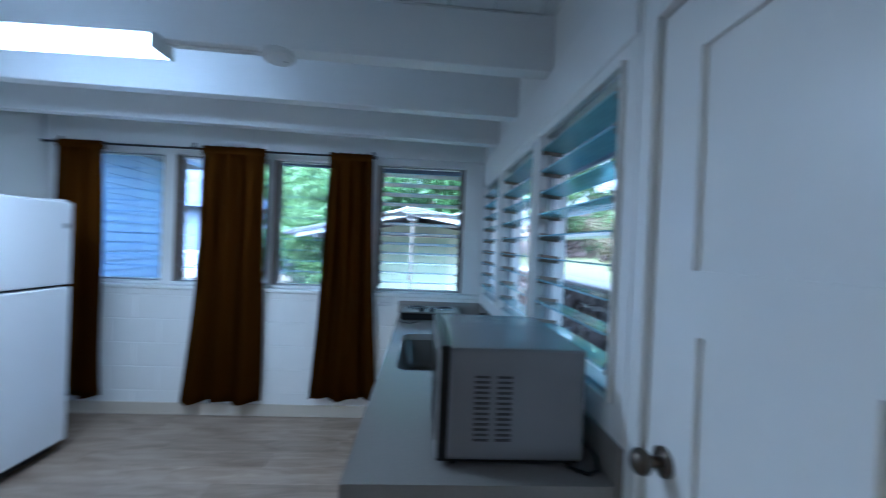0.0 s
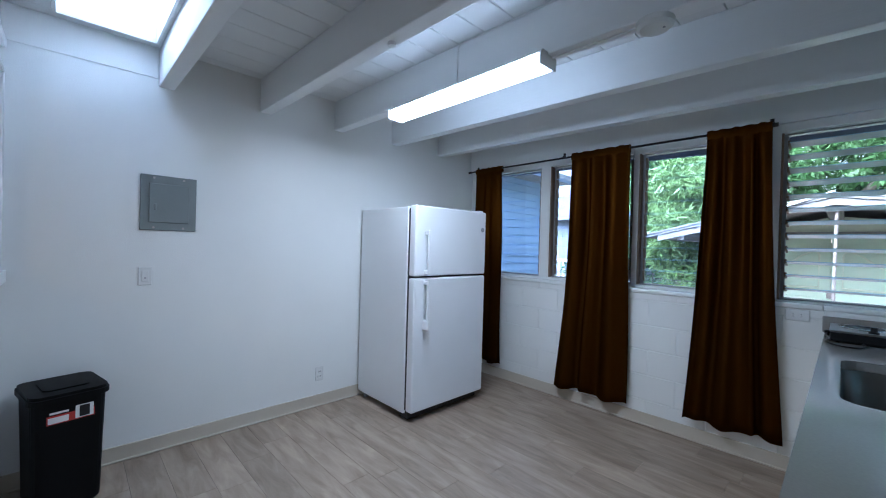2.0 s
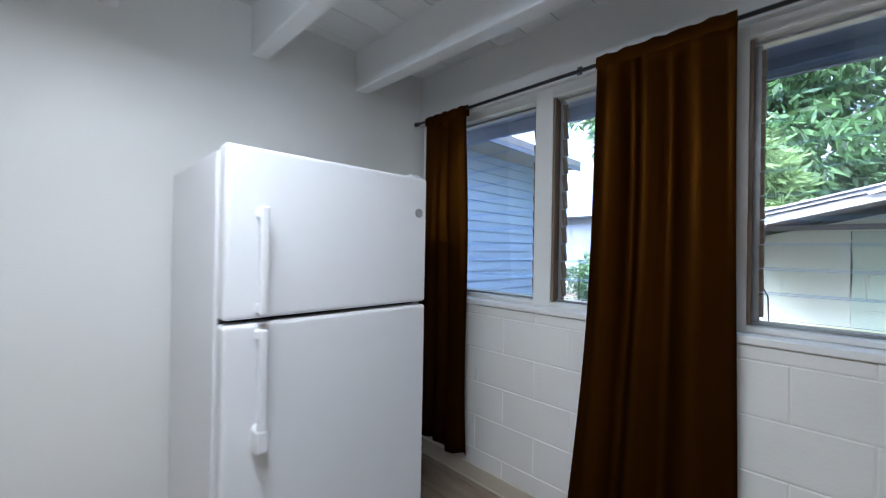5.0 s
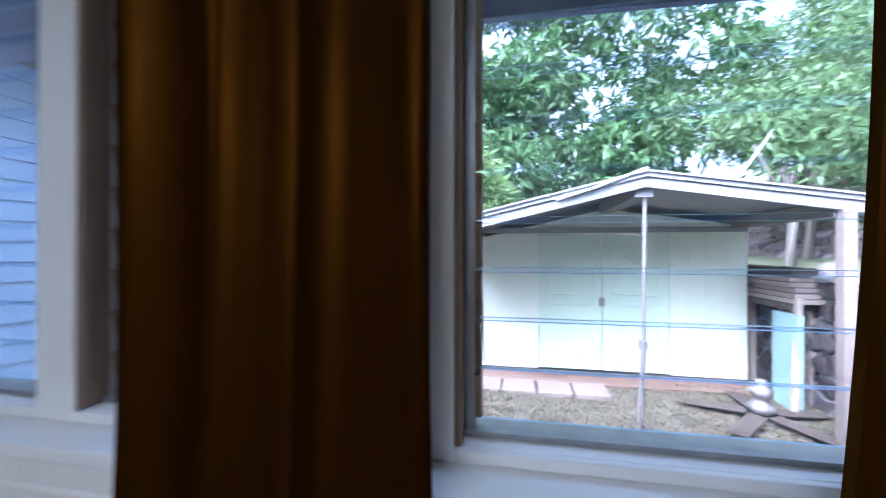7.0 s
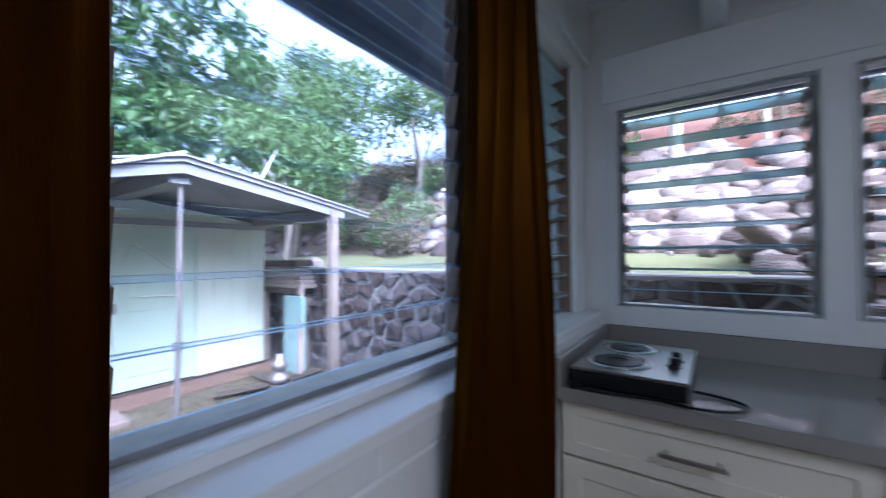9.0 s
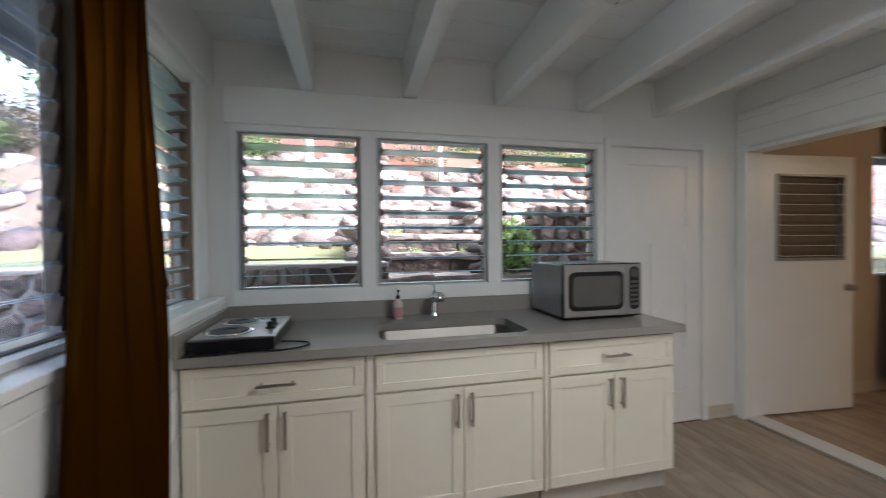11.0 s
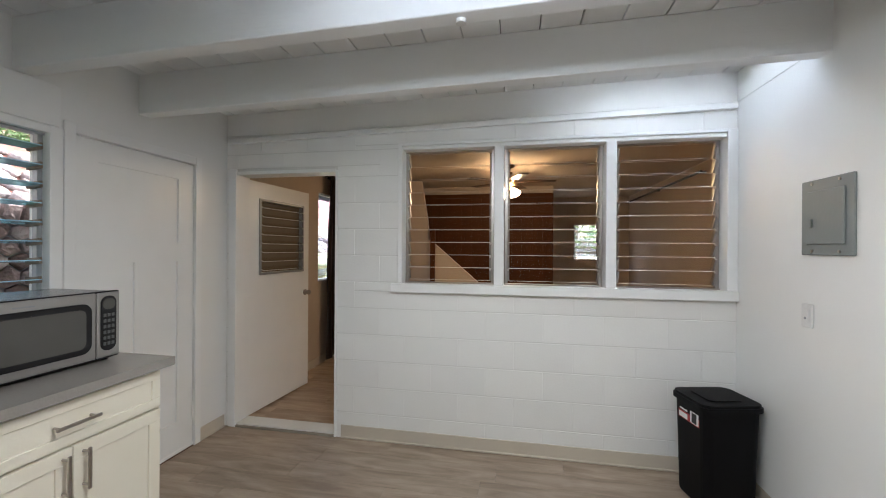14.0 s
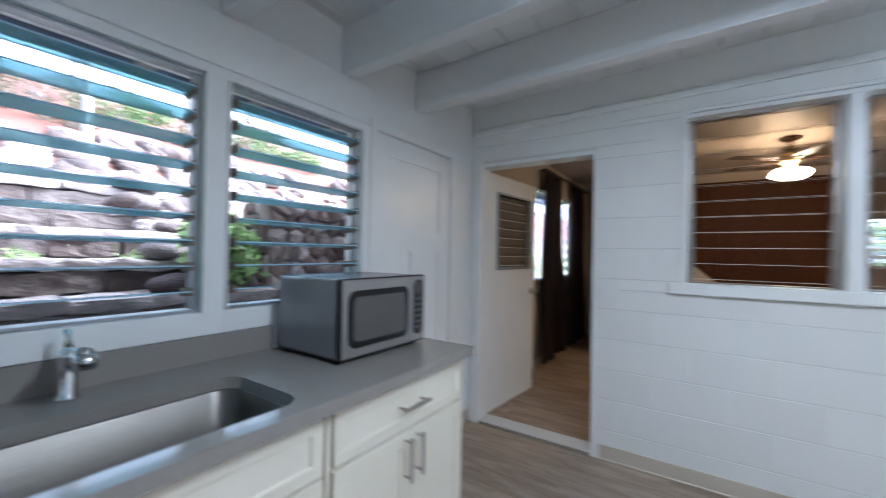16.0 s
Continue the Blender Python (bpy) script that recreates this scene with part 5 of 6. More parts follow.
def stone_wall(name, base, rz, length, height, cell, stone, core, seed, label, gap=0.022, thick=0.3):
    """A mortared wall of fitted stones: x along it, its face towards -y."""
    rng = random.Random(seed)
    t = thing(name, base, label, "stone wall", "", "structure", rz)
    part("core", B(0, 0.012, -0.3, length, thick, height - 0.01), core, t, "mortar between the stones")
    nx, nz = int(length / (cell * 1.15)), max(2, round(height / cell))
    seeds = []
    for j in range(nz):
        for i in range(nx):
            seeds.append(((i + 0.5 + 0.5 * (j % 2) - 0.25 + rng.uniform(-0.38, 0.38)) * length / nx, (j + 0.5 + rng.uniform(-0.36, 0.36)) * height / nz))
    for x, z in seeds:
        g = gap * rng.uniform(0.6, 1.5)
        poly = [(max(0, x - cell * 1.1), max(0, z - cell * 1.1)), (min(length, x + cell * 1.1), max(0, z - cell * 1.1)), (min(length, x + cell * 1.1), min(height, z + cell * 1.1)), (max(0, x - cell * 1.1), min(height, z + cell * 1.1))]
        for x2, z2 in seeds:
            if (x2, z2) == (x, z) or abs(x2 - x) > 3 * cell or abs(z2 - z) > 3 * cell:
                continue
            d = math.hypot(x2 - x, z2 - z)
            ux, uz = (x2 - x) / d, (z2 - z) / d
            poly = clip_poly(poly, ux, uz, (x + x2) / 2 * ux + (z + z2) / 2 * uz - g / 2)
            if len(poly) < 3:
                break
        if len(poly) < 3:
            continue
        cx = sum(p[0] for p in poly) / len(poly)
        cz = sum(p[1] for p in poly) / len(poly)
        bm = bmesh.new()
        dep = rng.uniform(0.012, 0.045)
        tx, tz = rng.uniform(-0.12, 0.12), rng.uniform(-0.12, 0.12)
        rings = []
        for yy, s in ((0.02, 1.0), (-dep * 0.5, 0.97), (-dep, 0.80), (-dep * 1.15, 0.4)):
            rings.append([bm.verts.new(((px - cx) * s, yy + (0 if s == 1 else (px - cx) * tx + (pz - cz) * tz + rng.uniform(-0.006, 0.006)), (pz - cz) * s)) for px, pz in poly])
        for a, b in zip(rings, rings[1:]):
            for k in range(len(poly)):
                bm.faces.new((a[k], a[(k + 1) % len(poly)], b[(k + 1) % len(poly)], b[k]))
        bm.faces.new(rings[-1])
        part("stone", bm, stone, t).location = (cx, 0, cz)
    return t


# yard wall of dark stones, its face towards the house
stone_wall("retaining_wall", (4.72, 9.6, -0.03), -90, 7.0, 1.19, 0.18, M_LAVAW, M_MORTAR, 4, "dark lava-rock retaining wall with pale mortar", 0.036)
solid("wall_cap", B(4.70, 2.6, 1.14, 5.02, 9.6, 1.185, bev=0.01), M_MORTAR, "rough mortar cap of the retaining wall", "wall cap", "structure")
stone_wall("garden_wall", (4.87, 1.05, 0.55), -90, 4.2, 1.17, 0.115, M_GWALL, M_MORTAR, 8, "brown rubble garden wall beside the house", 0.012)
stone_wall("garden_wall_end", (5.172, 1.063, 0.55), 180, 0.30, 1.17, 0.115, M_GWALL, M_MORTAR, 9, "brown rubble end of the garden wall", 0.012, 0.05)
solid("wall_foot", B(4.875, -3.15, -0.1, 5.17, 1.05, 0.55), M_BROWNROCK, "rough foot of the garden wall", "wall", "structure")
# stone steps
sp0 = thing("stone_steps", (4.72, 1.06, 0), "rough dark stone steps up the garden bank", "steps", "", "structure")
rng = random.Random(5)


def rough_block(x0, y0, z0, x1, y1, z1, amp):
    """A worn block of stone: a box cut fine, its corners rounded and its faces uneven."""
    bm = bmesh.new()
    vs = box(bm, x0, y0, z0, x1, y1, z1)
    n = max(2, min(9, int((y1 - y0) / 0.09)))
    bmesh.ops.subdivide_edges(bm, edges=[e for e in bm.edges if abs(e.verts[0].co.y - e.verts[1].co.y) > 1e-4], cuts=n, use_grid_fill=True)
    bmesh.ops.subdivide_edges(bm, edges=[e for e in bm.edges if abs(e.verts[0].co.y - e.verts[1].co.y) < 1e-4], cuts=3, use_grid_fill=True)
    off = Vector([rng.uniform(0, 40) for _ in range(3)])
    c = Vector(((x0 + x1) / 2, (y0 + y1) / 2, (z0 + z1) / 2))
    for v in bm.verts:
        q = v.co - c
        far = (abs(q.x) / (x1 - x0) > 0.49) + (abs(q.y) / (y1 - y0) > 0.49) + (abs(q.z) / (z1 - z0) > 0.49)
        v.co = c + q * (1, 1, 0.985, 0.955)[far] + amp * noise.noise_vector(v.co * 4 + off) + 0.8 * amp * noise.noise_vector(v.co * 13 + off)
    return bm


for i in range(5):
    part("step_riser", B(0.09 + i * 0.42, 0.0, -0.1, 2.3, 1.53, 0.97 + i * 0.2), M_BROWNROCK, sp0)
    q = 0.0
    while q < 1.5:
        w = rng.uniform(0.2, 0.5)
        e = min(q + w, 1.53)
        part("riser_stone", rough_block(0.02 + i * 0.42, q + 0.004, 0.86 + i * 0.2, 0.14 + i * 0.42, e - 0.004, 0.985 + i * 0.2, 0.022), M_LAVAW if (i + int(q * 3)) % 3 else M_BROWNROCK, sp0)
        q += w
    q = 0.0
    while q < 1.5:
        w = rng.uniform(0.5, 1.15)
        e = min(q + w, 1.53)
        if e - q > 0.08:
            part("flagstone", rough_block(0.0 + i * 0.42 + rng.uniform(-0.02, 0.03), q + 0.006, 0.985 + i * 0.2, 0.46 + i * 0.42, e, 1.05 + i * 0.2, 0.02), M_PALEROCK, sp0)
        q += w


# rubble on the bank
def lump(rng, k=0.22, sub=2):
    bm = bmesh.new()
    bmesh.ops.create_icosphere(bm, subdivisions=sub, radius=0.5)
    off = Vector([rng.uniform(0, 50) for _ in range(3)])
    for v in bm.verts:
        p = v.co * 2
        d = 1 + 2.2 * k * noise.noise(p * 0.9 + off) + 0.9 * k * noise.noise(p * 2.7 + off)
        v.co *= d
        v.co.z = max(-0.36, min(0.36, v.co.z))
    return bm


rng = random.Random(77)
lumps = []
for i in range(10):
    me = finish(lump(rng), "rock", True)
    me.materials.append(M_RUBBLE)
    lumps.append(me)
bank = thing("rubble_bank", (7.2, 0, 0), "bank of loose pale and brown rubble stones", "rubble bank", "", "structure")
vv, ff = [], []
small = [finish(lump(rng, 0.22, 1), "rock") for _ in range(10)]
proto = [(np.array([v.co[:] for v in me.vertices]), [list(p.vertices) for p in me.polygons]) for me in small]


def bank_spot(near):
    y = rng.uniform(-1.0, 4.6) if near else rng.uniform(-9, 14)
    if y > 6 and rng.random() < 0.75:
        y = rng.uniform(-9, 6)
    u = rng.random()
    x = 7.1 + (2.75 if y > 3 else 1.25) * u
    if y < 3 and rng.random() < 0.12:
        x += 1.2
    s = rng.choice((0.16, 0.2, 0.24, 0.3, 0.36, 0.46)) * rng.uniform(0.85, 1.15)
    rot = Matrix.Rotation(-0.6, 3, "Y") @ Matrix.Rotation(rng.uniform(0, 6.28), 3, "Z") @ Matrix.Rotation(rng.uniform(-0.3, 0.3), 3, "X")
    return Vector((x - 7.2, y, ground_h(x, y) + s * 0.12)), rot, (s * rng.uniform(1.0, 1.5), s, s * rng.uniform(0.6, 0.95))


for i in range(290):
    o = new("rock", lumps[i % 10])
    o.parent = bank
    at, rot, sc = bank_spot(True)
    o.location, o.rotation_euler, o.scale = at, rot.to_euler(), sc
for i in range(1900):
    at, rot, sc = bank_spot(i % 5 == 0)
    pv, pf = proto[i % 10]
    q = (pv * np.array(sc)) @ np.array(rot).T + np.array(at)
    n0 = len(vv)
    vv.extend(q.tolist())
    ff.extend([[a + n0 for a in f] for f in pf])
me = bpy.data.meshes.new("rubble")
me.from_pydata(vv, [], ff)
me.polygons.foreach_set("use_smooth", [True] * len(ff))
me.materials.append(M_RUBBLE)
o = new("rubble", me)
o.parent = bank
tagged(o, "loose rubble further along the bank", "", "", "stuff")
# boulders on the bank
rn = random.Random(19)
for i in range(34):
    bx = rn.uniform(5.0, 7.0)
    q = rn.uniform(0.16, 0.34)
    o = tagged(new("boulder", lumps[i % 10]), "rough rock piled beside the stone steps", "boulder", "rocks beside the steps")
    o.location = (bx, 2.62 + rn.uniform(0, 0.28), 1.14 + rn.random() * 0.42 * (bx - 4.8))
    o.rotation_euler = (rn.uniform(-0.5, 0.5), rn.uniform(-0.5, 0.5), rn.uniform(0, 6))
    o.scale = (q * 1.3, q, q * 0.85)
rs = random.Random(91)
for i in range(44):
    bx, by = rs.uniform(4.8, 6.9), rs.choice((rs.uniform(1.05, 1.55), rs.uniform(1.1, 1.75)))
    k = min(4, int((bx - 4.72) / 0.42))
    q = rs.uniform(0.10, 0.26)
    o = tagged(new("boulder", lumps[i % 10]), "loose rock on the stone steps", "boulder", "rocks on the steps")
    o.location = (bx, by, 1.045 + k * 0.2 + q * 0.25)
    o.rotation_euler = (rs.uniform(-0.3, 0.3), rs.uniform(-0.3, 0.3), rs.uniform(0, 6))
    o.scale = (q * 1.3, q, q * 0.8)
for i in range(90):
    x = rng.uniform(5.3, 12.5)
    y = rng.uniform(-6, 9)
    if 1.0 < y < 2.7 and x < 7.2:
        continue
    if 4.9 < x < 7.6 and y > 2.2:
        if rng.random() < 0.8:
            continue
    s = rng.uniform(0.10, 0.30)
    o = tagged(new("boulder", lumps[i % 10]), "rough boulder on the hillside", "boulder", "hillside boulders")
    o.location = (x, y, ground_h(x, y) + s * 0.12)
    o.rotation_euler = (rng.uniform(-0.4, 0.4), rng.uniform(-0.4, 0.4), rng.uniform(0, 6))
    o.scale = (s, s * rng.uniform(0.7, 1.1), s)


# ---- plants ----
def leaf_cloud(name, blobs, n, size, material, parent, seed, droop=0.4, ratio=0.32, whorl=False):
    """Leaves as bent diamonds scattered through the shells of blobs, in twigs of several."""
    rg = np.random.RandomState(seed)
    vol = np.array([b[3] ** 2 for b in blobs])
    pick = rg.choice(len(blobs), n // 7, p=vol / vol.sum())
    c = np.array([b[:3] for b in blobs])[pick]
    r = np.array([b[3] for b in blobs])[pick]
    d = rg.normal(size=(len(pick), 3))
    d /= np.linalg.norm(d, axis=1)[:, None]
    d[:, 2] *= 0.75
    tw = c + d * (r * rg.uniform(0.55, 1.08, len(pick)))[:, None]
    cen = np.repeat(tw, 7, axis=0) + rg.normal(scale=size * 0.55, size=(len(pick) * 7, 3))
    ax = np.repeat(d, 7, axis=0) * 0.5 + rg.normal(scale=0.7, size=cen.shape)
    ax[:, 2] -= droop
    ax /= np.linalg.norm(ax, axis=1)[:, None]
    if whorl:                       # leaves fan out from the twig's tip
        cen = np.repeat(tw, 7, axis=0) + ax * size * 0.5 + rg.normal(scale=size * 0.08, size=cen.shape)
    sd = np.cross(ax, rg.normal(size=cen.shape))
    sd /= np.linalg.norm(sd, axis=1)[:, None]
    ln = size * rg.uniform(0.6, 1.3, len(cen))[:, None]
    v = np.stack([cen - ax * ln / 2, cen + sd * ln * ratio / 2, cen + ax * ln / 2, cen - sd * ln * ratio / 2], 1).reshape(-1, 3)
    f = np.arange(len(v)).reshape(-1, 4)
    me = bpy.data.meshes.new(name)
    me.from_pydata(v.tolist(), [], f.tolist())
    me.materials.append(material)
    o = new(name, me)
    o.parent = parent
    return o


def tree(name, base, trunk, limbs, blobs, n, size, material, label, seed, droop=0.4, ratio=0.32, whorl=False):
    t = thing(name, base, label, "tree")
    bm = bmesh.new()
    tube(bm, [p[:3] for p in trunk], [p[3] for p in trunk], 9)
    for l in limbs:
        tube(bm, [p[:3] for p in l], [p[3] for p in l], 6)
    part("trunk", bm, M_BARK, t, "grey bark", smooth=True)
    leaf_cloud("crown", blobs, n, size, material, t, seed, droop, ratio, whorl)
    return t


rng = random.Random(31)
blobs = [(rng.uniform(-4.6, 3.0), rng.uniform(-1.6, 2.6), rng.uniform(2.2, 9.0), rng.uniform(0.7, 1.3)) for _ in range(72)]
blobs += [(-3.4, 0.2, 2.0, 1.0), (-2.2, -0.6, 2.6, 1.0), (-0.6, -0.8, 2.9, 0.9), (1.0, -0.4, 2.4, 0.9), (2.2, 0.2, 2.6, 1.0)]
tree("mango_tree", (2.6, 12.6, 0.3), [(0, 0, -0.5, 0.24), (-0.1, 0, 0.9, 0.2), (-0.3, 0, 2.0, 0.17), (-0.4, 0.1, 3.4, 0.12)],
     [[(-0.15, 0, 1.4, 0.12), (0.7, -0.1, 2.4, 0.09), (1.5, 0, 3.6, 0.05)], [(-0.3, 0, 1.9, 0.10), (-1.3, -0.2, 2.7, 0.07), (-2.4, 0, 3.4, 0.04)], [(-0.35, 0, 2.6, 0.1), (-0.1, 0.6, 4.0, 0.05)]],
     blobs, 56000, 0.27, M_LEAF, "large dark green mango tree behind the shed", 7, 0.75, 0.27, True)
blobs = [(rng.uniform(-1.0, 1.0), rng.uniform(-0.8, 0.8), rng.uniform(0.5, 2.9), rng.uniform(0.4, 0.65)) for _ in range(16)]
tree("fern_tree", (0.75, 9.1, 0), [(0, 0, -0.3, 0.08), (0.05, 0, 1.2, 0.06), (0.1, 0.1, 2.4, 0.03)], [[(0.05, 0, 1.0, 0.03), (0.6, -0.2, 1.7, 0.02)]], blobs, 15000, 0.24, M_FERN, "bright green feathery tree beside the shed", 9, 0.1, 0.15, True)
for i, (bx, by, hh, s) in enumerate(((6.9, 10.8, 3.6, 1), (9.8, 12.5, 4.6, 2), (6.4, 14.5, 5.0, 3), (11.5, 7.5, 3.8, 4), (12.5, 2.0, 4.2, 5), (13.5, -3.0, 4.5, 6), (10.5, 17.0, 5.5, 8), (5.9, 9.6, 2.8, 9), (7.6, 13.0, 4.4, 10), (14.0, 5.0, 5.0, 11), (15.0, 0.0, 5.0, 12), (9.0, 9.0, 3.0, 13), (16.5, 3.0, 6.0, 14), (16.0, -5.0, 6.0, 15))):
    rng = random.Random(100 + s)
    blobs = [(rng.uniform(-1.3, 1.3), rng.uniform(-1.3, 1.3), hh * rng.uniform(0.55, 1.0), rng.uniform(0.4, 0.75)) for _ in range(14)]
    tree("hill_tree", (bx, by, ground_h(bx, by)), [(0, 0, -0.3, 0.10), (0.06, 0, hh * 0.3, 0.08), (-0.1, 0.1, hh * 0.7, 0.04)],
         [[(0.05, 0, hh * 0.25, 0.05), (0.7, 0.1, hh * 0.6, 0.03), (1.0, 0.2, hh * 0.85, 0.015)], [(0.03, 0, hh * 0.3, 0.05), (-0.6, -0.3, hh * 0.62, 0.025)]],
         blobs, 4200, 0.17, M_LEAF3, "thin hillside tree with pale green leaves", 40 + s)
for bx, by, s2 in ((-0.3, -8.6, 21), (-2.4, -9.4, 22), (1.4, -9.8, 23)):
    rng = random.Random(s2)
    blobs = [(rng.uniform(-1.3, 1.3), rng.uniform(-0.9, 0.9), rng.uniform(0.6, 4.2), rng.uniform(0.4, 0.7)) for _ in range(15)]
    tree("yard_tree", (bx, by, -0.05), [(0, 0, -0.3, 0.12), (0.08, 0, 1.6, 0.09), (-0.1, 0.1, 3.4, 0.04)], [[(0.06, 0, 1.3, 0.05), (0.8, 0.1, 2.6, 0.02)]], blobs, 3000, 0.19, M_LEAF3, "leafy tree seen through the far window", 70 + s2)
M_PALEBARK = mat("pale_bark", (0.62, 0.58, 0.54), 0.8, var=0.2, scale=8, bump=0.2)
for bx, by, r in ((9.3, 3.7, 0.11), (8.9, 1.15, 0.06), (10.2, -0.6, 0.07), (9.6, 2.5, 0.05)):
    t = thing("pale_tree", (bx, by, ground_h(bx, by) - 0.1), "pale-barked slender tree on the red hillside", "tree")
    bm = bmesh.new()
    tube(bm, [(0, 0, -0.2), (0.03, 0.02, 1.2), (-0.02, 0.05, 2.6), (0.1, 0.1, 4.2)], [r * 1.2, r, r * 0.8, r * 0.4], 8)
    tube(bm, [(-0.02, 0.04, 2.2), (0.3, -0.4, 3.0), (0.4, -0.7, 3.9)], [r * 0.5, r * 0.4, r * 0.2], 6)
    part("trunk", bm, M_PALEBARK, t, smooth=True)
    leaf_cloud("crown", [(0.1, 0.1, 3.8, 0.6), (0.4, -0.6, 3.6, 0.5), (-0.3, 0.4, 4.2, 0.6)], 1500, 0.16, M_LEAF3, t, int(bx * 10))
M_BRUSH = leaf_mat("dry_brush", (0.13, 0.11, 0.07), 0.5)
rb = random.Random(64)
for i in range(26):
    bx, by = rb.uniform(9.9, 14.0), rb.uniform(-4, 15)
    t = thing("hill_bush", (bx, by, ground_h(bx, by)), "low dry bush on the hillside", "bush", "hillside bushes")
    r = rb.uniform(0.3, 0.7)
    leaf_cloud("leaves", [(0, 0, r * 0.5, r), (r * 0.7, 0.3, r * 0.4, r * 0.7), (-r * 0.6, -0.3, r * 0.35, r * 0.7)], 900, 0.11, M_BRUSH if i % 3 else M_LEAF3, t, 200 + i, 0.0)
    part("stem", B(-0.02, -0.02, -0.1, 0.02, 0.02, r * 0.5), M_BARK, t)
for i in range(34):
    bx, by = rb.uniform(7.1, 10.2), rb.uniform(6.0, 14.5)
    t = thing("hill_bush", (bx, by, ground_h(bx, by)), "dry brown brush on the stony bank", "bush", "bank brush")
    r = rb.uniform(0.35, 0.75)
    leaf_cloud("leaves", [(0, 0, r * 0.6, r), (r * 0.7, 0.3, r * 0.5, r * 0.7), (-r * 0.6, -0.3, r * 0.9, r * 0.7)], 1100, 0.10, M_BRUSH if i % 4 else M_LEAF3, t, 300 + i, 0.0)
    part("stem", B(-0.02, -0.02, -0.1, 0.02, 0.02, r * 0.6), M_BARK, t)
sh = thing("shrub", (4.92, 1.32, 1.12), "bright green leafy shrub among the rocks by the steps", "shrub")
leaf_cloud("leaves", [(0, 0, 0.20, 0.15), (0.02, 0.15, 0.26, 0.13), (0.03, -0.10, 0.12, 0.12), (0.0, 0.10, 0.08, 0.12), (0.02, 0.02, 0.36, 0.10)], 1100, 0.085, M_SHRUB, sh, 3, 0.3, 0.5)
for i, (wx, wy) in enumerate(((5.20, 1.78), (5.22, 2.3), (5.60, 2.42), (5.25, 1.62))):
    wz = 1.05 + 0.2 * min(4, int((wx - 4.72) / 0.42))
    wd = thing("weed", (wx, wy, wz - 0.01), "small green weed between the stone steps", "weed", "weeds on the steps")
    leaf_cloud("leaves", [(0, 0, 0.02, 0.035), (0.0, 0.07, 0.015, 0.025), (0, -0.06, 0.015, 0.025)], 80, 0.04, M_SHRUB, wd, 500 + i, -0.2, 0.35)
part("stem", B(-0.01, -0.01, -0.2, 0.01, 0.01, 0.1), M_BARK, sh)
rg = np.random.RandomState(2)
nb = 36000
p = np.stack([rg.uniform(-0.5, 4.7, nb), rg.uniform(4.2, 7.6, nb), np.zeros(nb)], 1)
p[:, 2] = [ground_h(a, b) for a, b in p[:, :2]]
a = rg.uniform(0, 6.28, nb)
hgt = rg.uniform(0.015, 0.05, nb)
v = np.stack([p + np.stack([np.cos(a) * 0.006, np.sin(a) * 0.006, 0 * a], 1), p - np.stack([np.cos(a) * 0.006, np.sin(a) * 0.006, 0 * a], 1), p + np.stack([rg.normal(scale=0.02, size=nb), rg.normal(scale=0.02, size=nb), hgt], 1)], 1).reshape(-1, 3)
me = bpy.data.meshes.new("grass")
me.from_pydata(v.tolist(), [], np.arange(len(v)).reshape(-1, 3).tolist())
me.materials.append(leaf_mat("straw_grass", (0.17, 0.15, 0.085)))
litter = []
for q in range(260):
    lx, ly, la, ls = rng.uniform(0.2, 4.6), rng.uniform(4.5, 7.3), rng.uniform(0, 6.28), rng.uniform(0.02, 0.05)
    for dx, dy, dz in ((-1, 0, 0.0), (0, -0.4, 0.01), (1, 0, 0.006), (0, 0.4, 0.012)):
        litter.append((lx + ls * (dx * math.cos(la) - dy * math.sin(la)), ly + ls * (dx * math.sin(la) + dy * math.cos(la)), ground_h(lx, ly) + 0.022 + dz))
lm = bpy.data.meshes.new("leaf_litter")
lm.from_pydata(litter, [], [[4 * q + k for k in range(4)] for q in range(260)])
lm.materials.append(leaf_mat("dead_leaf", (0.20, 0.13, 0.08), 0.3))
tagged(new("leaf_litter", lm), "scattered dead leaves on the yard", "leaves", "", "stuff")
tagged(new("grass", me), "short dry grass and leaf litter on the yard", "grass", "", "stuff")

# ---- shed ----
shd = thing("garden_shed", (-0.02, -0.09, -0.01), "pale green garden shed with double doors and porch roof", "shed")
SY, SX0, SX1 = 7.9, 1.43, 4.46


def shed_roof_z(x):
    return 2.035 - (0.235 * (3.0 - x) if x < 3.0 else 0.155 * (x - 3.0))


bm = bmesh.new()
pr = [(SX0, 0.02), (2.24, 0.02), (2.24, 1.64), (3.68, 1.64), (3.68, 0.02), (SX1, 0.02), (SX1, shed_roof_z(SX1) - 0.09), (3.0, 1.93), (SX0, shed_roof_z(SX0) - 0.09)]
lo = [bm.verts.new((x, SY, z)) for x, z in pr]
hi = [bm.verts.new((x, SY + 0.06, z)) for x, z in pr]
for k in range(len(pr)):
    bm.faces.new((lo[k], lo[(k + 1) % len(pr)], hi[(k + 1) % len(pr)], hi[k]))
bm.faces.new(lo)
bm.faces.new(hi[::-1])
fw = part("front_wall", bm, M_SHED, shd)
for x in (1.45, 1.66, 1.87, 2.08, 3.86, 4.06, 4.26):
    part("batten", B(x, SY - 0.012, 0.03, x + 0.03, SY, 1.62), M_SHED, fw)
part("side_wall", B(SX1 - 0.06, SY + 0.06, 0.02, SX1, SY + 2.4, 1.75), M_SHED, shd)
part("side_wall", B(SX0, SY + 0.06, 0.02, SX0 + 0.06, SY + 2.4, 1.62), M_SHED, shd)
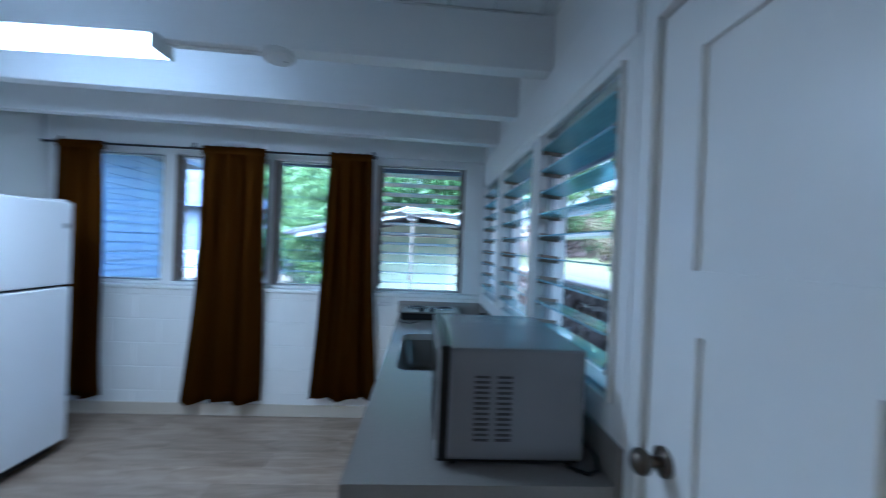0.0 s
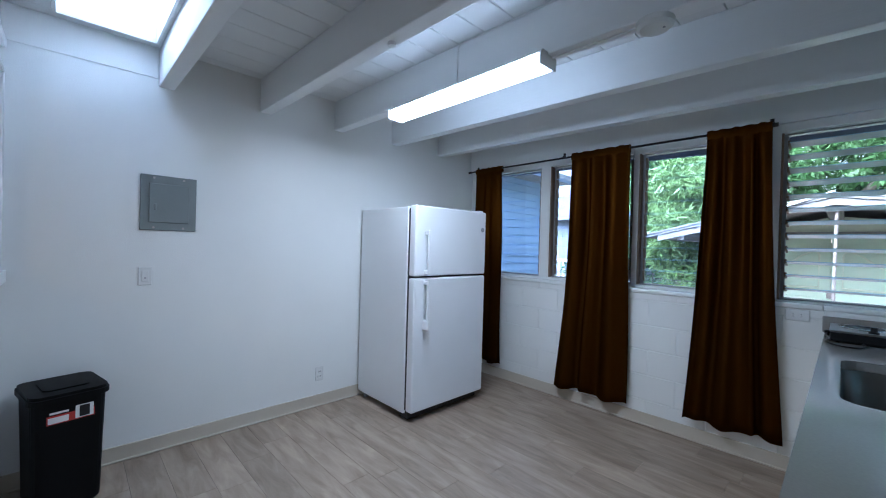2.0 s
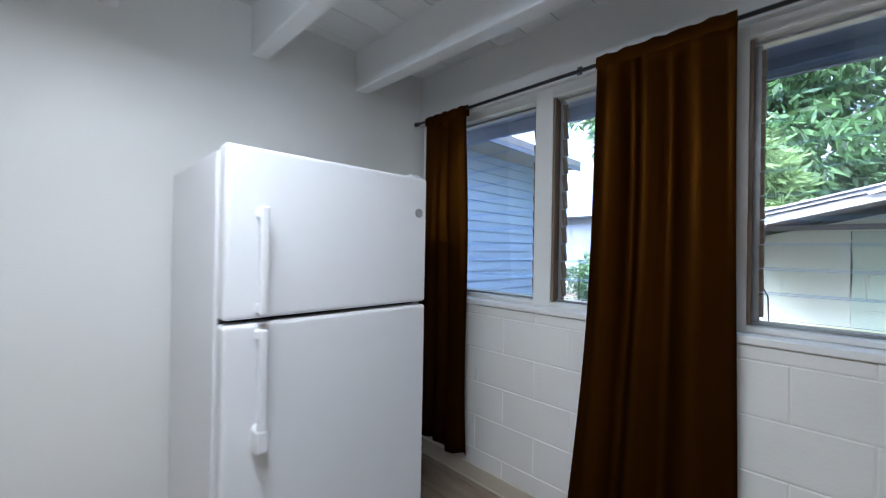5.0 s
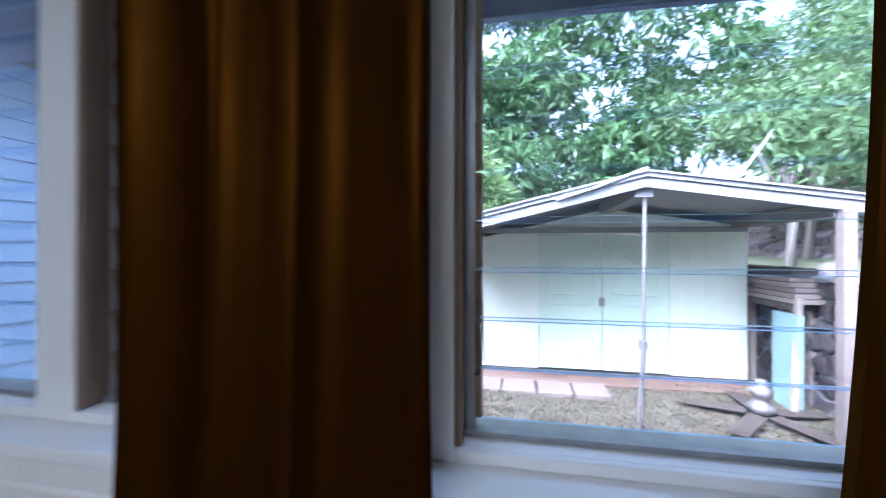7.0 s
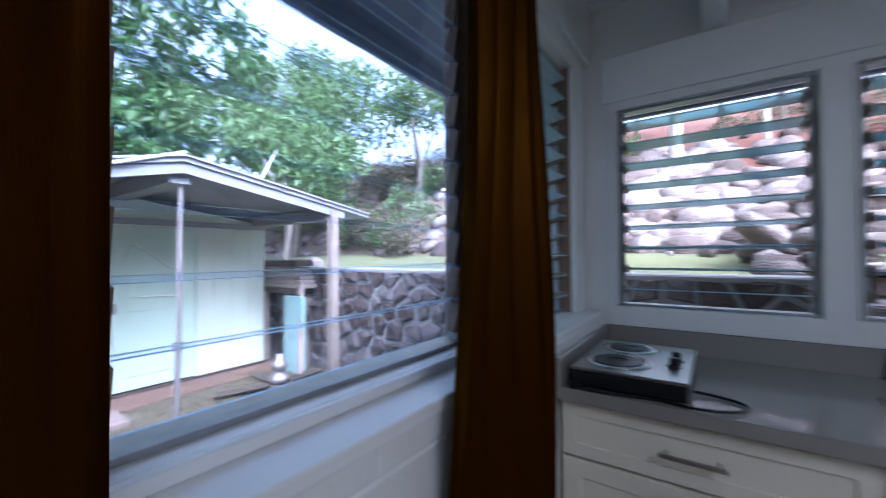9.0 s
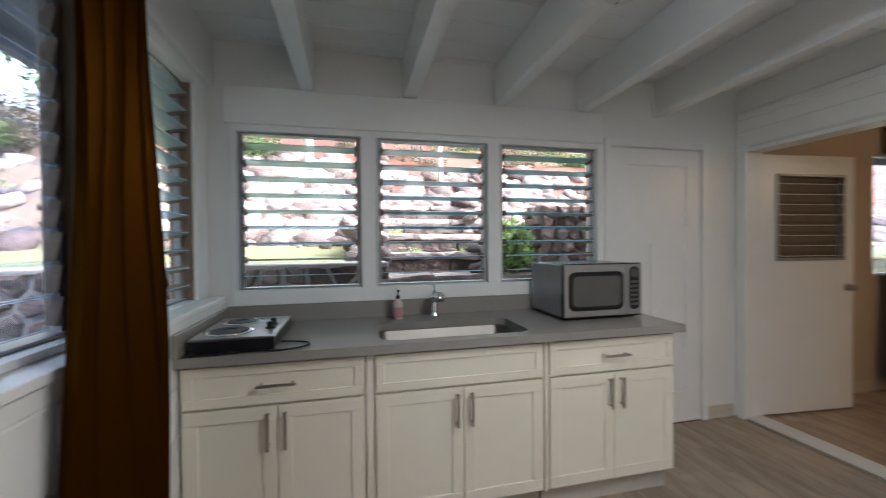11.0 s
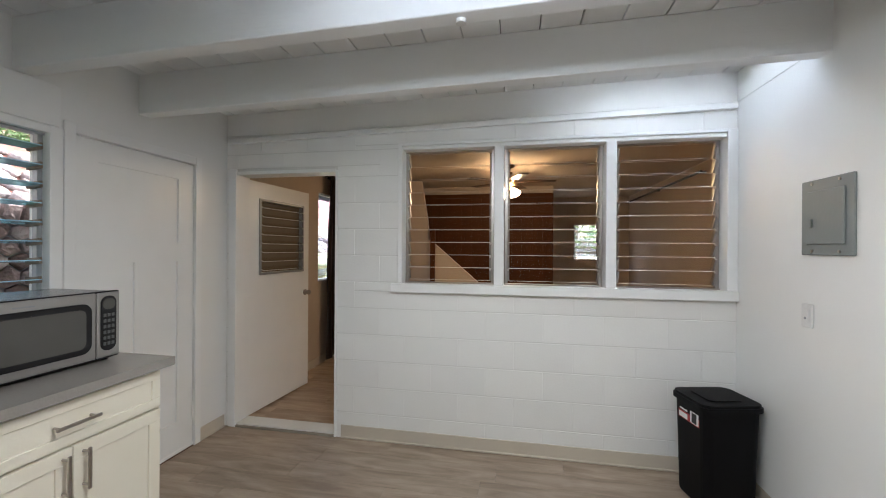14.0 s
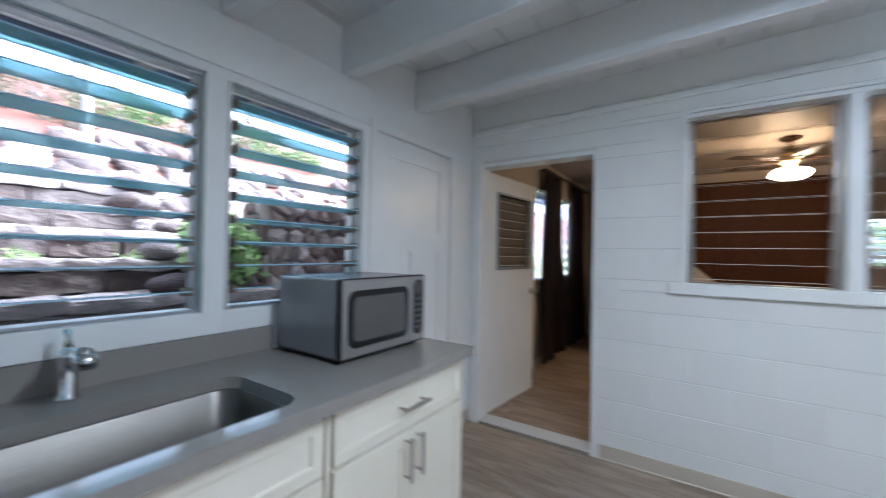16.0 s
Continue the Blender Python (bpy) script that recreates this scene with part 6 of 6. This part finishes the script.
part("back_wall", B(SX0 + 0.06, SY + 2.34, 0.02, SX1 - 0.06, SY + 2.4, 1.62), M_SHED, shd)
for a, b in ((2.25, 2.955), (2.965, 3.67)):
    bm = bmesh.new()
    holes = [(0.1, 0.75, b - a - 0.1, 1.50), (0.1, 0.12, b - a - 0.1, 0.62)]
    wall_boxes(bm, 0, b - a, 0, 1.58, holes, lambda q, u0, z0, u1, z1: box(q, u0, -0.035, z0, u1, 0, z1))
    bmesh.ops.translate(bm, verts=bm.verts, vec=(a, SY + 0.03, 0.055))
    dd = part("shed_door", bm, M_SHEDD, shd)
    for u0, z0, u1, z1 in holes:
        part("door_panel", B(a + u0 + 0.001, SY + 0.008, z0 + 0.056, a + u1 - 0.001, SY + 0.02, z1 + 0.054), M_SHEDD, dd)
    s = 1 if a < 2.6 else -1
    bm = bmesh.new()
    c = a + (b - a) / 2
    pts = [(c - s * 0.24, SY - 0.012, 1.18), (c - s * 0.1, SY - 0.012, 1.24), (c + s * 0.06, SY - 0.012, 1.38), (c + s * 0.2, SY - 0.012, 1.46), (c + s * 0.24, SY - 0.012, 1.40), (c + s * 0.24, SY - 0.012, 0.95), (c - s * 0.24, SY - 0.012, 0.93), (c - s * 0.24, SY - 0.012, 1.18)]
    tube(bm, pts, 0.012, 6)
    part("moulding", bm, M_SHED, dd, "raised curved moulding")
part("hasp", B(2.925, SY - 0.03, 0.80, 2.985, SY - 0.006, 0.90, bev=0.005), M_GALV, shd)
part("door_casing", B(3.68, SY - 0.016, 0.05, 3.74, SY, 1.66), M_SHED, shd)
part("door_casing", B(2.18, SY - 0.016, 0.05, 2.24, SY, 1.66), M_SHED, shd)
part("lintel", B(1.45, SY - 0.03, 1.655, SX1, SY - 0.001, 1.715), M_DIMTRIM, shd)
part("sill_board", B(1.43, SY - 0.02, -0.02, SX1, SY - 0.001, 0.04), M_EARTH, shd)
for x0, x1 in ((1.05, 3.0), (3.0, 4.82)):
    bm = bmesh.new()
    vs = box(bm, x0, 6.42, 0.0, x1, 10.5, 0.035)
    for v in vs:
        v.co.z += shed_roof_z(v.co.x)
    part("roof_sheet", bm, M_ROOF, shd)
    bm = bmesh.new()
    vs = box(bm, max(x0, 1.22), 6.44, -0.082, min(x1, 4.5), 6.475, -0.005)
    for v in vs:
        v.co.z += shed_roof_z(v.co.x)
    part("fascia", bm, M_DIMTRIM, shd)
    bm = bmesh.new()
    vs = box(bm, x0, 6.40, 0.036, x1, 6.47, 0.052)
    for v in vs:
        v.co.z += shed_roof_z(v.co.x)
    part("drip_edge", bm, M_DIMTRIM, shd)
part("ridge_beam", B(2.93, 6.50, 1.88, 3.07, SY, 2.0), M_DIMTRIM, shd)
part("eave_beam", B(1.46, 6.48, 1.55, 1.54, SY + 2.3, 1.66), M_DIMTRIM, shd)
part("eave_beam", B(4.30, 6.48, 1.70, 4.40, SY + 2.3, 1.81), M_LUMBER, shd)
part("porch_post", B(4.32, 6.42, -0.05, 4.405, 6.50, 1.80), M_LUMBER, shd, "weathered porch post")
bm = bmesh.new()
rod_between(bm, (2.985, 6.545, -0.05), (3.01, 6.545, 0.7), 0.022, 10)
rod_between(bm, (3.01, 6.545, 0.66), (3.02, 6.545, 2.02), 0.016, 10)
rod_between(bm, (3.005, 6.545, 0.64), (3.005, 6.545, 0.70), 0.034, 10)
part("prop_pole", bm, M_GALV, shd, "steel prop pole")
bm = bmesh.new()
tube(bm, [(2.3, 6.41, 1.86), (2.6, 6.40, 1.95), (3.0, 6.41, 2.10)], 0.011, 6)
part("cable", bm, M_WPAINT, shd)
# plinth and pavers
for i in range(4):
    solid("paver", B(1.46 + i * 0.36, 7.05, -0.06, 1.80 + i * 0.36, 7.42, 0.015 + 0.004 * (i % 2), bev=0.012), M_CONC, "stained concrete paver before the shed", "paver")
solid("shed_apron", B(1.40, 7.42, -0.08, 4.5, SY - 0.022, 0.0), mat("red_clay", (0.20, 0.115, 0.08), 0.9, var=0.3, scale=4, bump=0.2), "red clay strip along the shed's foot", "apron", "structure")
# lumber rack
lr = thing("lumber_rack", (4.52, 7.2, 0), "rack of stacked weathered boards beside the shed", "lumber rack")
for x, y in ((0.02, 0.05), (0.02, 0.75), (0.16, 0.05)):
    part("rack_leg", B(x, y, -0.05, x + 0.06, y + 0.06, 0.88), M_LUMBER, lr)
part("shelf", B(-0.05, 0.0, 0.88, 0.19, 1.6, 0.94), M_EARTH, lr)
for i in range(5):
    part("board", B(-0.05 + 0.01 * (i % 3), -0.1 + 0.03 * i, 0.945 + i * 0.05, 0.18 - 0.012 * (i % 2), 1.5 - 0.05 * i, 0.99 + i * 0.05, bev=0.003), M_LUMBER, lr)
part("tarp", B(-0.06, -0.05, 1.20, 0.17, 1.4, 1.28, bev=0.03, seg=2), M_EARTH, lr, "dark rolled tarp")
solid("leaning_door", B(4.42, 7.0, -0.03, 4.47, 7.36, 0.86, bev=0.004), mat("faded_teal_paint", (0.26, 0.38, 0.35), 0.7, var=0.2, scale=6, bump=0.1), "pale green board leaning beside the shed", "board")
bm = bmesh.new()
rod_between(bm, (4.36, 6.95, -0.03), (4.50, 7.12, 1.0), 0.035, 6)
solid("timber_stake", bm, M_LUMBER, "weathered timber stake leaning on the rack", "stake")
# old fan on the ground
of = thing("old_ceiling_fan", (4.05, 6.85, 0.0), "discarded ceiling fan with dark blades on the ground", "ceiling fan")
bm = bmesh.new()
lathe(bm, [(0.03, 0.0), (0.07, 0.03), (0.10, 0.06), (0.10, 0.10), (0.06, 0.13), (0.06, 0.17), (0.085, 0.19), (0.085, 0.24), (0.04, 0.27), (0.04, 0.32)], 18)
part("motor", bm, M_GALV, of, smooth=True)
for i in range(5):
    bm = bmesh.new()
    box(bm, 0.10, -0.07, 0.03, 0.58, 0.07, 0.045, bev=0.004)
    bmesh.ops.rotate(bm, verts=bm.verts, cent=(0, 0, 0), matrix=Matrix.Rotation(radians(12 + 72 * i), 3, "Z") @ Matrix.Rotation(radians(3), 3, "Y"))
    part("blade", bm, M_EARTH, of)
# overhead rope
bm = bmesh.new()
tube(bm, [(3.6, 6.6, 1.98), (4.3, 7.6, 2.28), (5.0, 8.6, 2.75), (5.6, 9.4, 3.2)], 0.012, 6)
solid("rope", bm, M_WPAINT, "pale rope from the shed roof to the trees", "rope")

# ---- own eaves ----
bm = bmesh.new()
vs = box(bm, -0.7, L + 0.212, 0, W + 0.95, L + 0.80, 0.03)
box(bm, -0.7, L + 0.80, -0.10, W + 0.95, L + 0.83, 0.03)
for v in bm.verts:
    v.co.z += 2.40 - SLOPE * v.co.x
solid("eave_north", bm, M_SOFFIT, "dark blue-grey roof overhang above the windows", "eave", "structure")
bm = bmesh.new()
box(bm, W + 0.152, -5.3, 2.36, W + 0.92, L + 0.211, 2.39)
box(bm, W + 0.92, -5.3, 2.24, W + 0.95, L + 0.80, 2.39)
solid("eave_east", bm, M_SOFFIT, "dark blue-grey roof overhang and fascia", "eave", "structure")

# Rafter tails take the greyed white, with the eave's shade in their colour.
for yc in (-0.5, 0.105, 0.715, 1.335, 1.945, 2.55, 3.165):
    solid("rafter_tail", B(W + 0.152, yc - 0.042, 2.275, W + 0.90, yc + 0.042, 2.359, bev=0.005), M_DIMTRIM, "rafter tail under the eave, its white paint darkened as shade", "rafter", "structure")

# ---- neighbour houses ----
nh = thing("neighbour_house", (-1.55, 3.2, 0), "blue-grey clapboard house close beside the yard", "house")
for i in range(20):
    bm = bmesh.new()
    box(bm, -0.03, 0, i * 0.145 - 0.1, 0.0, 4.4, i * 0.145 + 0.05)
    for v in bm.verts:
        if v.co.x > -0.01 and v.co.z < i * 0.145 - 0.05:
            v.co.x += 0.018
    part("clapboard", bm, M_BLUE, nh)
part("wall", B(-3.0, 0.0, -0.1, -0.031, 4.38, 2.76), M_BLUE, nh)
part("corner_board", B(-0.03, 4.4, -0.1, 0.02, 4.46, 2.76), M_DIMTRIM, nh)
part("soffit", B(-0.5, -0.5, 2.77, 0.55, 4.9, 2.80), M_DIMTRIM, nh)
rf = part("roof", B(-3.5, -0.5, 2.802, 0.58, 4.95, 2.90), M_ROOF, nh)
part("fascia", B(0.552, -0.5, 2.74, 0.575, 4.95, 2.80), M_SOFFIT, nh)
fh = thing("far_house", (-5.2, 13.0, 0), "grey house with a white window beyond the yard", "house")
part("wall", B(0, 0, -0.2, 4.0, 4.0, 2.5), mat("grey_blue_wall", (0.13, 0.15, 0.18), 0.7), fh)
bm = bmesh.new()
prr = [(-0.5, 2.4), (4.5, 2.4), (2.0, 3.5)]
lo = [bm.verts.new((x, -0.4, z)) for x, z in prr]
hi = [bm.verts.new((x, 4.4, z)) for x, z in prr]
for k in range(3):
    bm.faces.new((lo[k], lo[(k + 1) % 3], hi[(k + 1) % 3], hi[k]))
bm.faces.new(lo[::-1])
bm.faces.new(hi)
part("roof", bm, M_SOFFIT, fh)
wdw = part("window", B(2.6, -0.03, 0.9, 3.4, -0.001, 1.7), M_DKGLASS, fh)
for a in ((2.5, 0.8, 2.6, 1.8), (3.4, 0.8, 3.5, 1.8), (2.6, 1.7, 3.4, 1.8), (2.6, 0.8, 3.4, 0.9)):
    part("window_frame", B(a[0], -0.05, a[1], a[2], -0.002, a[3]), M_DIMTRIM, wdw)
part("deck", B(2.0, -1.6, -0.2, 4.3, -0.06, 0.25), M_LUMBER, fh)
rl = thing("porch_railing", (-4.3, 11.9, 0.2), "white-painted porch railing of the far house", "railing")
for i in range(13):
    part("baluster", B(i * 0.16, 0, 0.05, i * 0.16 + 0.05, 0.05, 0.78, bev=0.004), M_WPAINT, rl)
part("rail", B(-0.03, -0.01, 0.78, 2.02, 0.06, 0.85, bev=0.006), M_WPAINT, rl)
part("rail", B(-0.03, 0.0, 0.0, 2.02, 0.05, 0.05), M_WPAINT, rl)
wf = thing("wire_fence", (-1.5, 7.72, -0.03), "dark thin wire fence with a hooped end beside the shed", "fence")
for i in range(5):
    bm = bmesh.new()
    rod_between(bm, (i * 0.74, 0, -0.1), (i * 0.74, 0, 1.02), 0.012, 8)
    part("fence_post", bm, M_ROD, wf)
for k in range(5):
    bm = bmesh.new()
    tube(bm, [(i * 0.37, 0.004 * math.sin(i * 2 + k), 0.12 + k * 0.2 + 0.012 * math.sin(i * 1.7 + k)) for i in range(9)], 0.004 if k < 4 else 0.007, 5)
    part("fence_wire", bm, M_ROD, wf)
for i in range(29):
    bm = bmesh.new()
    rod_between(bm, (0.05 + i * 0.1, 0.004, 0.05), (0.05 + i * 0.1, 0.004, 0.92), 0.0022, 4)
    part("upright_wire", bm, M_ROD, wf)
bm = bmesh.new()
tube(bm, [(2.96, 0, 1.01), (3.02, 0, 0.99), (3.06, 0, 0.90), (3.07, 0, 0.5), (3.10, 0, -0.05)], 0.008, 6)
part("hoop", bm, M_ROD, wf)
rh = random.Random(12)
hd = thing("hedge", (0.3, 10.4, 0.1), "dark green overgrown hedge beside the yard", "hedge")
leaf_cloud("leaves", [(rh.uniform(-2.2, 1.1), rh.uniform(-0.4, 0.4), rh.uniform(0.3, 1.5), rh.uniform(0.35, 0.6)) for _ in range(22)], 9000, 0.13, M_LEAF, hd, 61, 0.2)
for x in (-1.8, -0.9, 0.0, 0.8):
    bm = bmesh.new()
    tube(bm, [(x, 0, -0.2), (x + 0.05, 0.03, 0.6), (x - 0.04, 0, 1.3)], [0.05, 0.035, 0.015], 6)
    part("stem", bm, M_BARK, hd)

# ---- pieces of floors and walls ----
def rects_minus(u0, z0, u1, z1, holes):
    """What is left of a rectangle outside the openings, as rectangles."""
    out = [(u0, z0, u1, z1)]
    for a, b, c, d in holes:
        nxt = []
        for p, q, r, s in out:
            if c <= p or a >= r or d <= q or b >= s:
                nxt.append((p, q, r, s))
                continue
            if q < b:
                nxt.append((p, q, r, b))
            if s > d:
                nxt.append((p, d, r, s))
            lo, hi = max(q, b), min(s, d)
            if p < a:
                nxt.append((p, lo, a, hi))
            if r > c:
                nxt.append((c, lo, r, hi))
        out = nxt
    return [r for r in out if r[2] - r[0] > 0.025 and r[3] - r[1] > 0.02]


piece_cache = {}


def piece(name, w, d, h, bev, material, parent, loc):
    key = (name, round(w, 3), round(d, 3), round(h, 3), material.name)
    if key not in piece_cache:
        me = finish(B(0, 0, 0, w, d, h, bev=bev), name)
        me.materials.append(material)
        piece_cache[key] = me
    o = new(name, piece_cache[key])
    o.parent = parent
    o.location = loc
    return o


def planks(parent, x0, y0, x1, y1, material, seed, top=0.0):
    rng = random.Random(seed)
    y = y0
    while y < y1 - 0.01:
        w = min(0.178, y1 - y)
        x = x0 - rng.uniform(0, 1.1)
        while x < x1 - 0.01:
            a, b = max(x, x0), min(x + 1.22, x1)
            if b - a > 0.03:
                piece("plank", b - a - 0.0012, w - 0.0012, 0.006, 0.0008, material, parent, (a, y, top - 0.006))
            x += 1.22
        y += w


planks(floor, 0, 0.0, W, L, M_PLANK, 1, FZ)
planks(bpy.data.objects["floor_room"], RX0, RY0, RX1, -0.15, M_PLANK2, 2, FZ)


def blocks(parent, u0, z0, u1, z1, holes, face_y, into, course=0.2, length=0.4, bed=0.005, perp=0.005, bev=0.003):
    r = 0
    z = z0
    while z < z1 - 0.02:
        zt = min(z + course, z1)
        u = u0 - (length / 2 if r % 2 else 0)
        while u < u1 - 0.01:
            a, b = max(u, u0), min(u + length, u1)
            if b - a > 0.03:
                for p, q, s, t_ in rects_minus(a, z, b, zt, holes):
                    piece("block", s - p - perp, 0.012, t_ - q - bed, bev, M_BLOCK, parent, (p + perp / 2, face_y - (0.0 if into > 0 else 0.012), q + bed / 2))
            u += length
        z = zt
        r += 1


# the south wall's pieces face the kitchen (front at y = 0), the north wall's at y = L
blocks(wall_s, 0.0, FZ, W, 2.33, [(S_DOOR[0] - 0.012, -1, S_DOOR[2] + 0.06, 2.06), (-0.1, S_WIN[1] - 0.06, S_WIN[2] + 0.026, S_WIN[3] + 0.044)], 0.0, -1, bed=0.006, perp=0.001, bev=0.0014)
blocks(wall_n, 0.0, FZ, W, 1.03, [], L, 1)
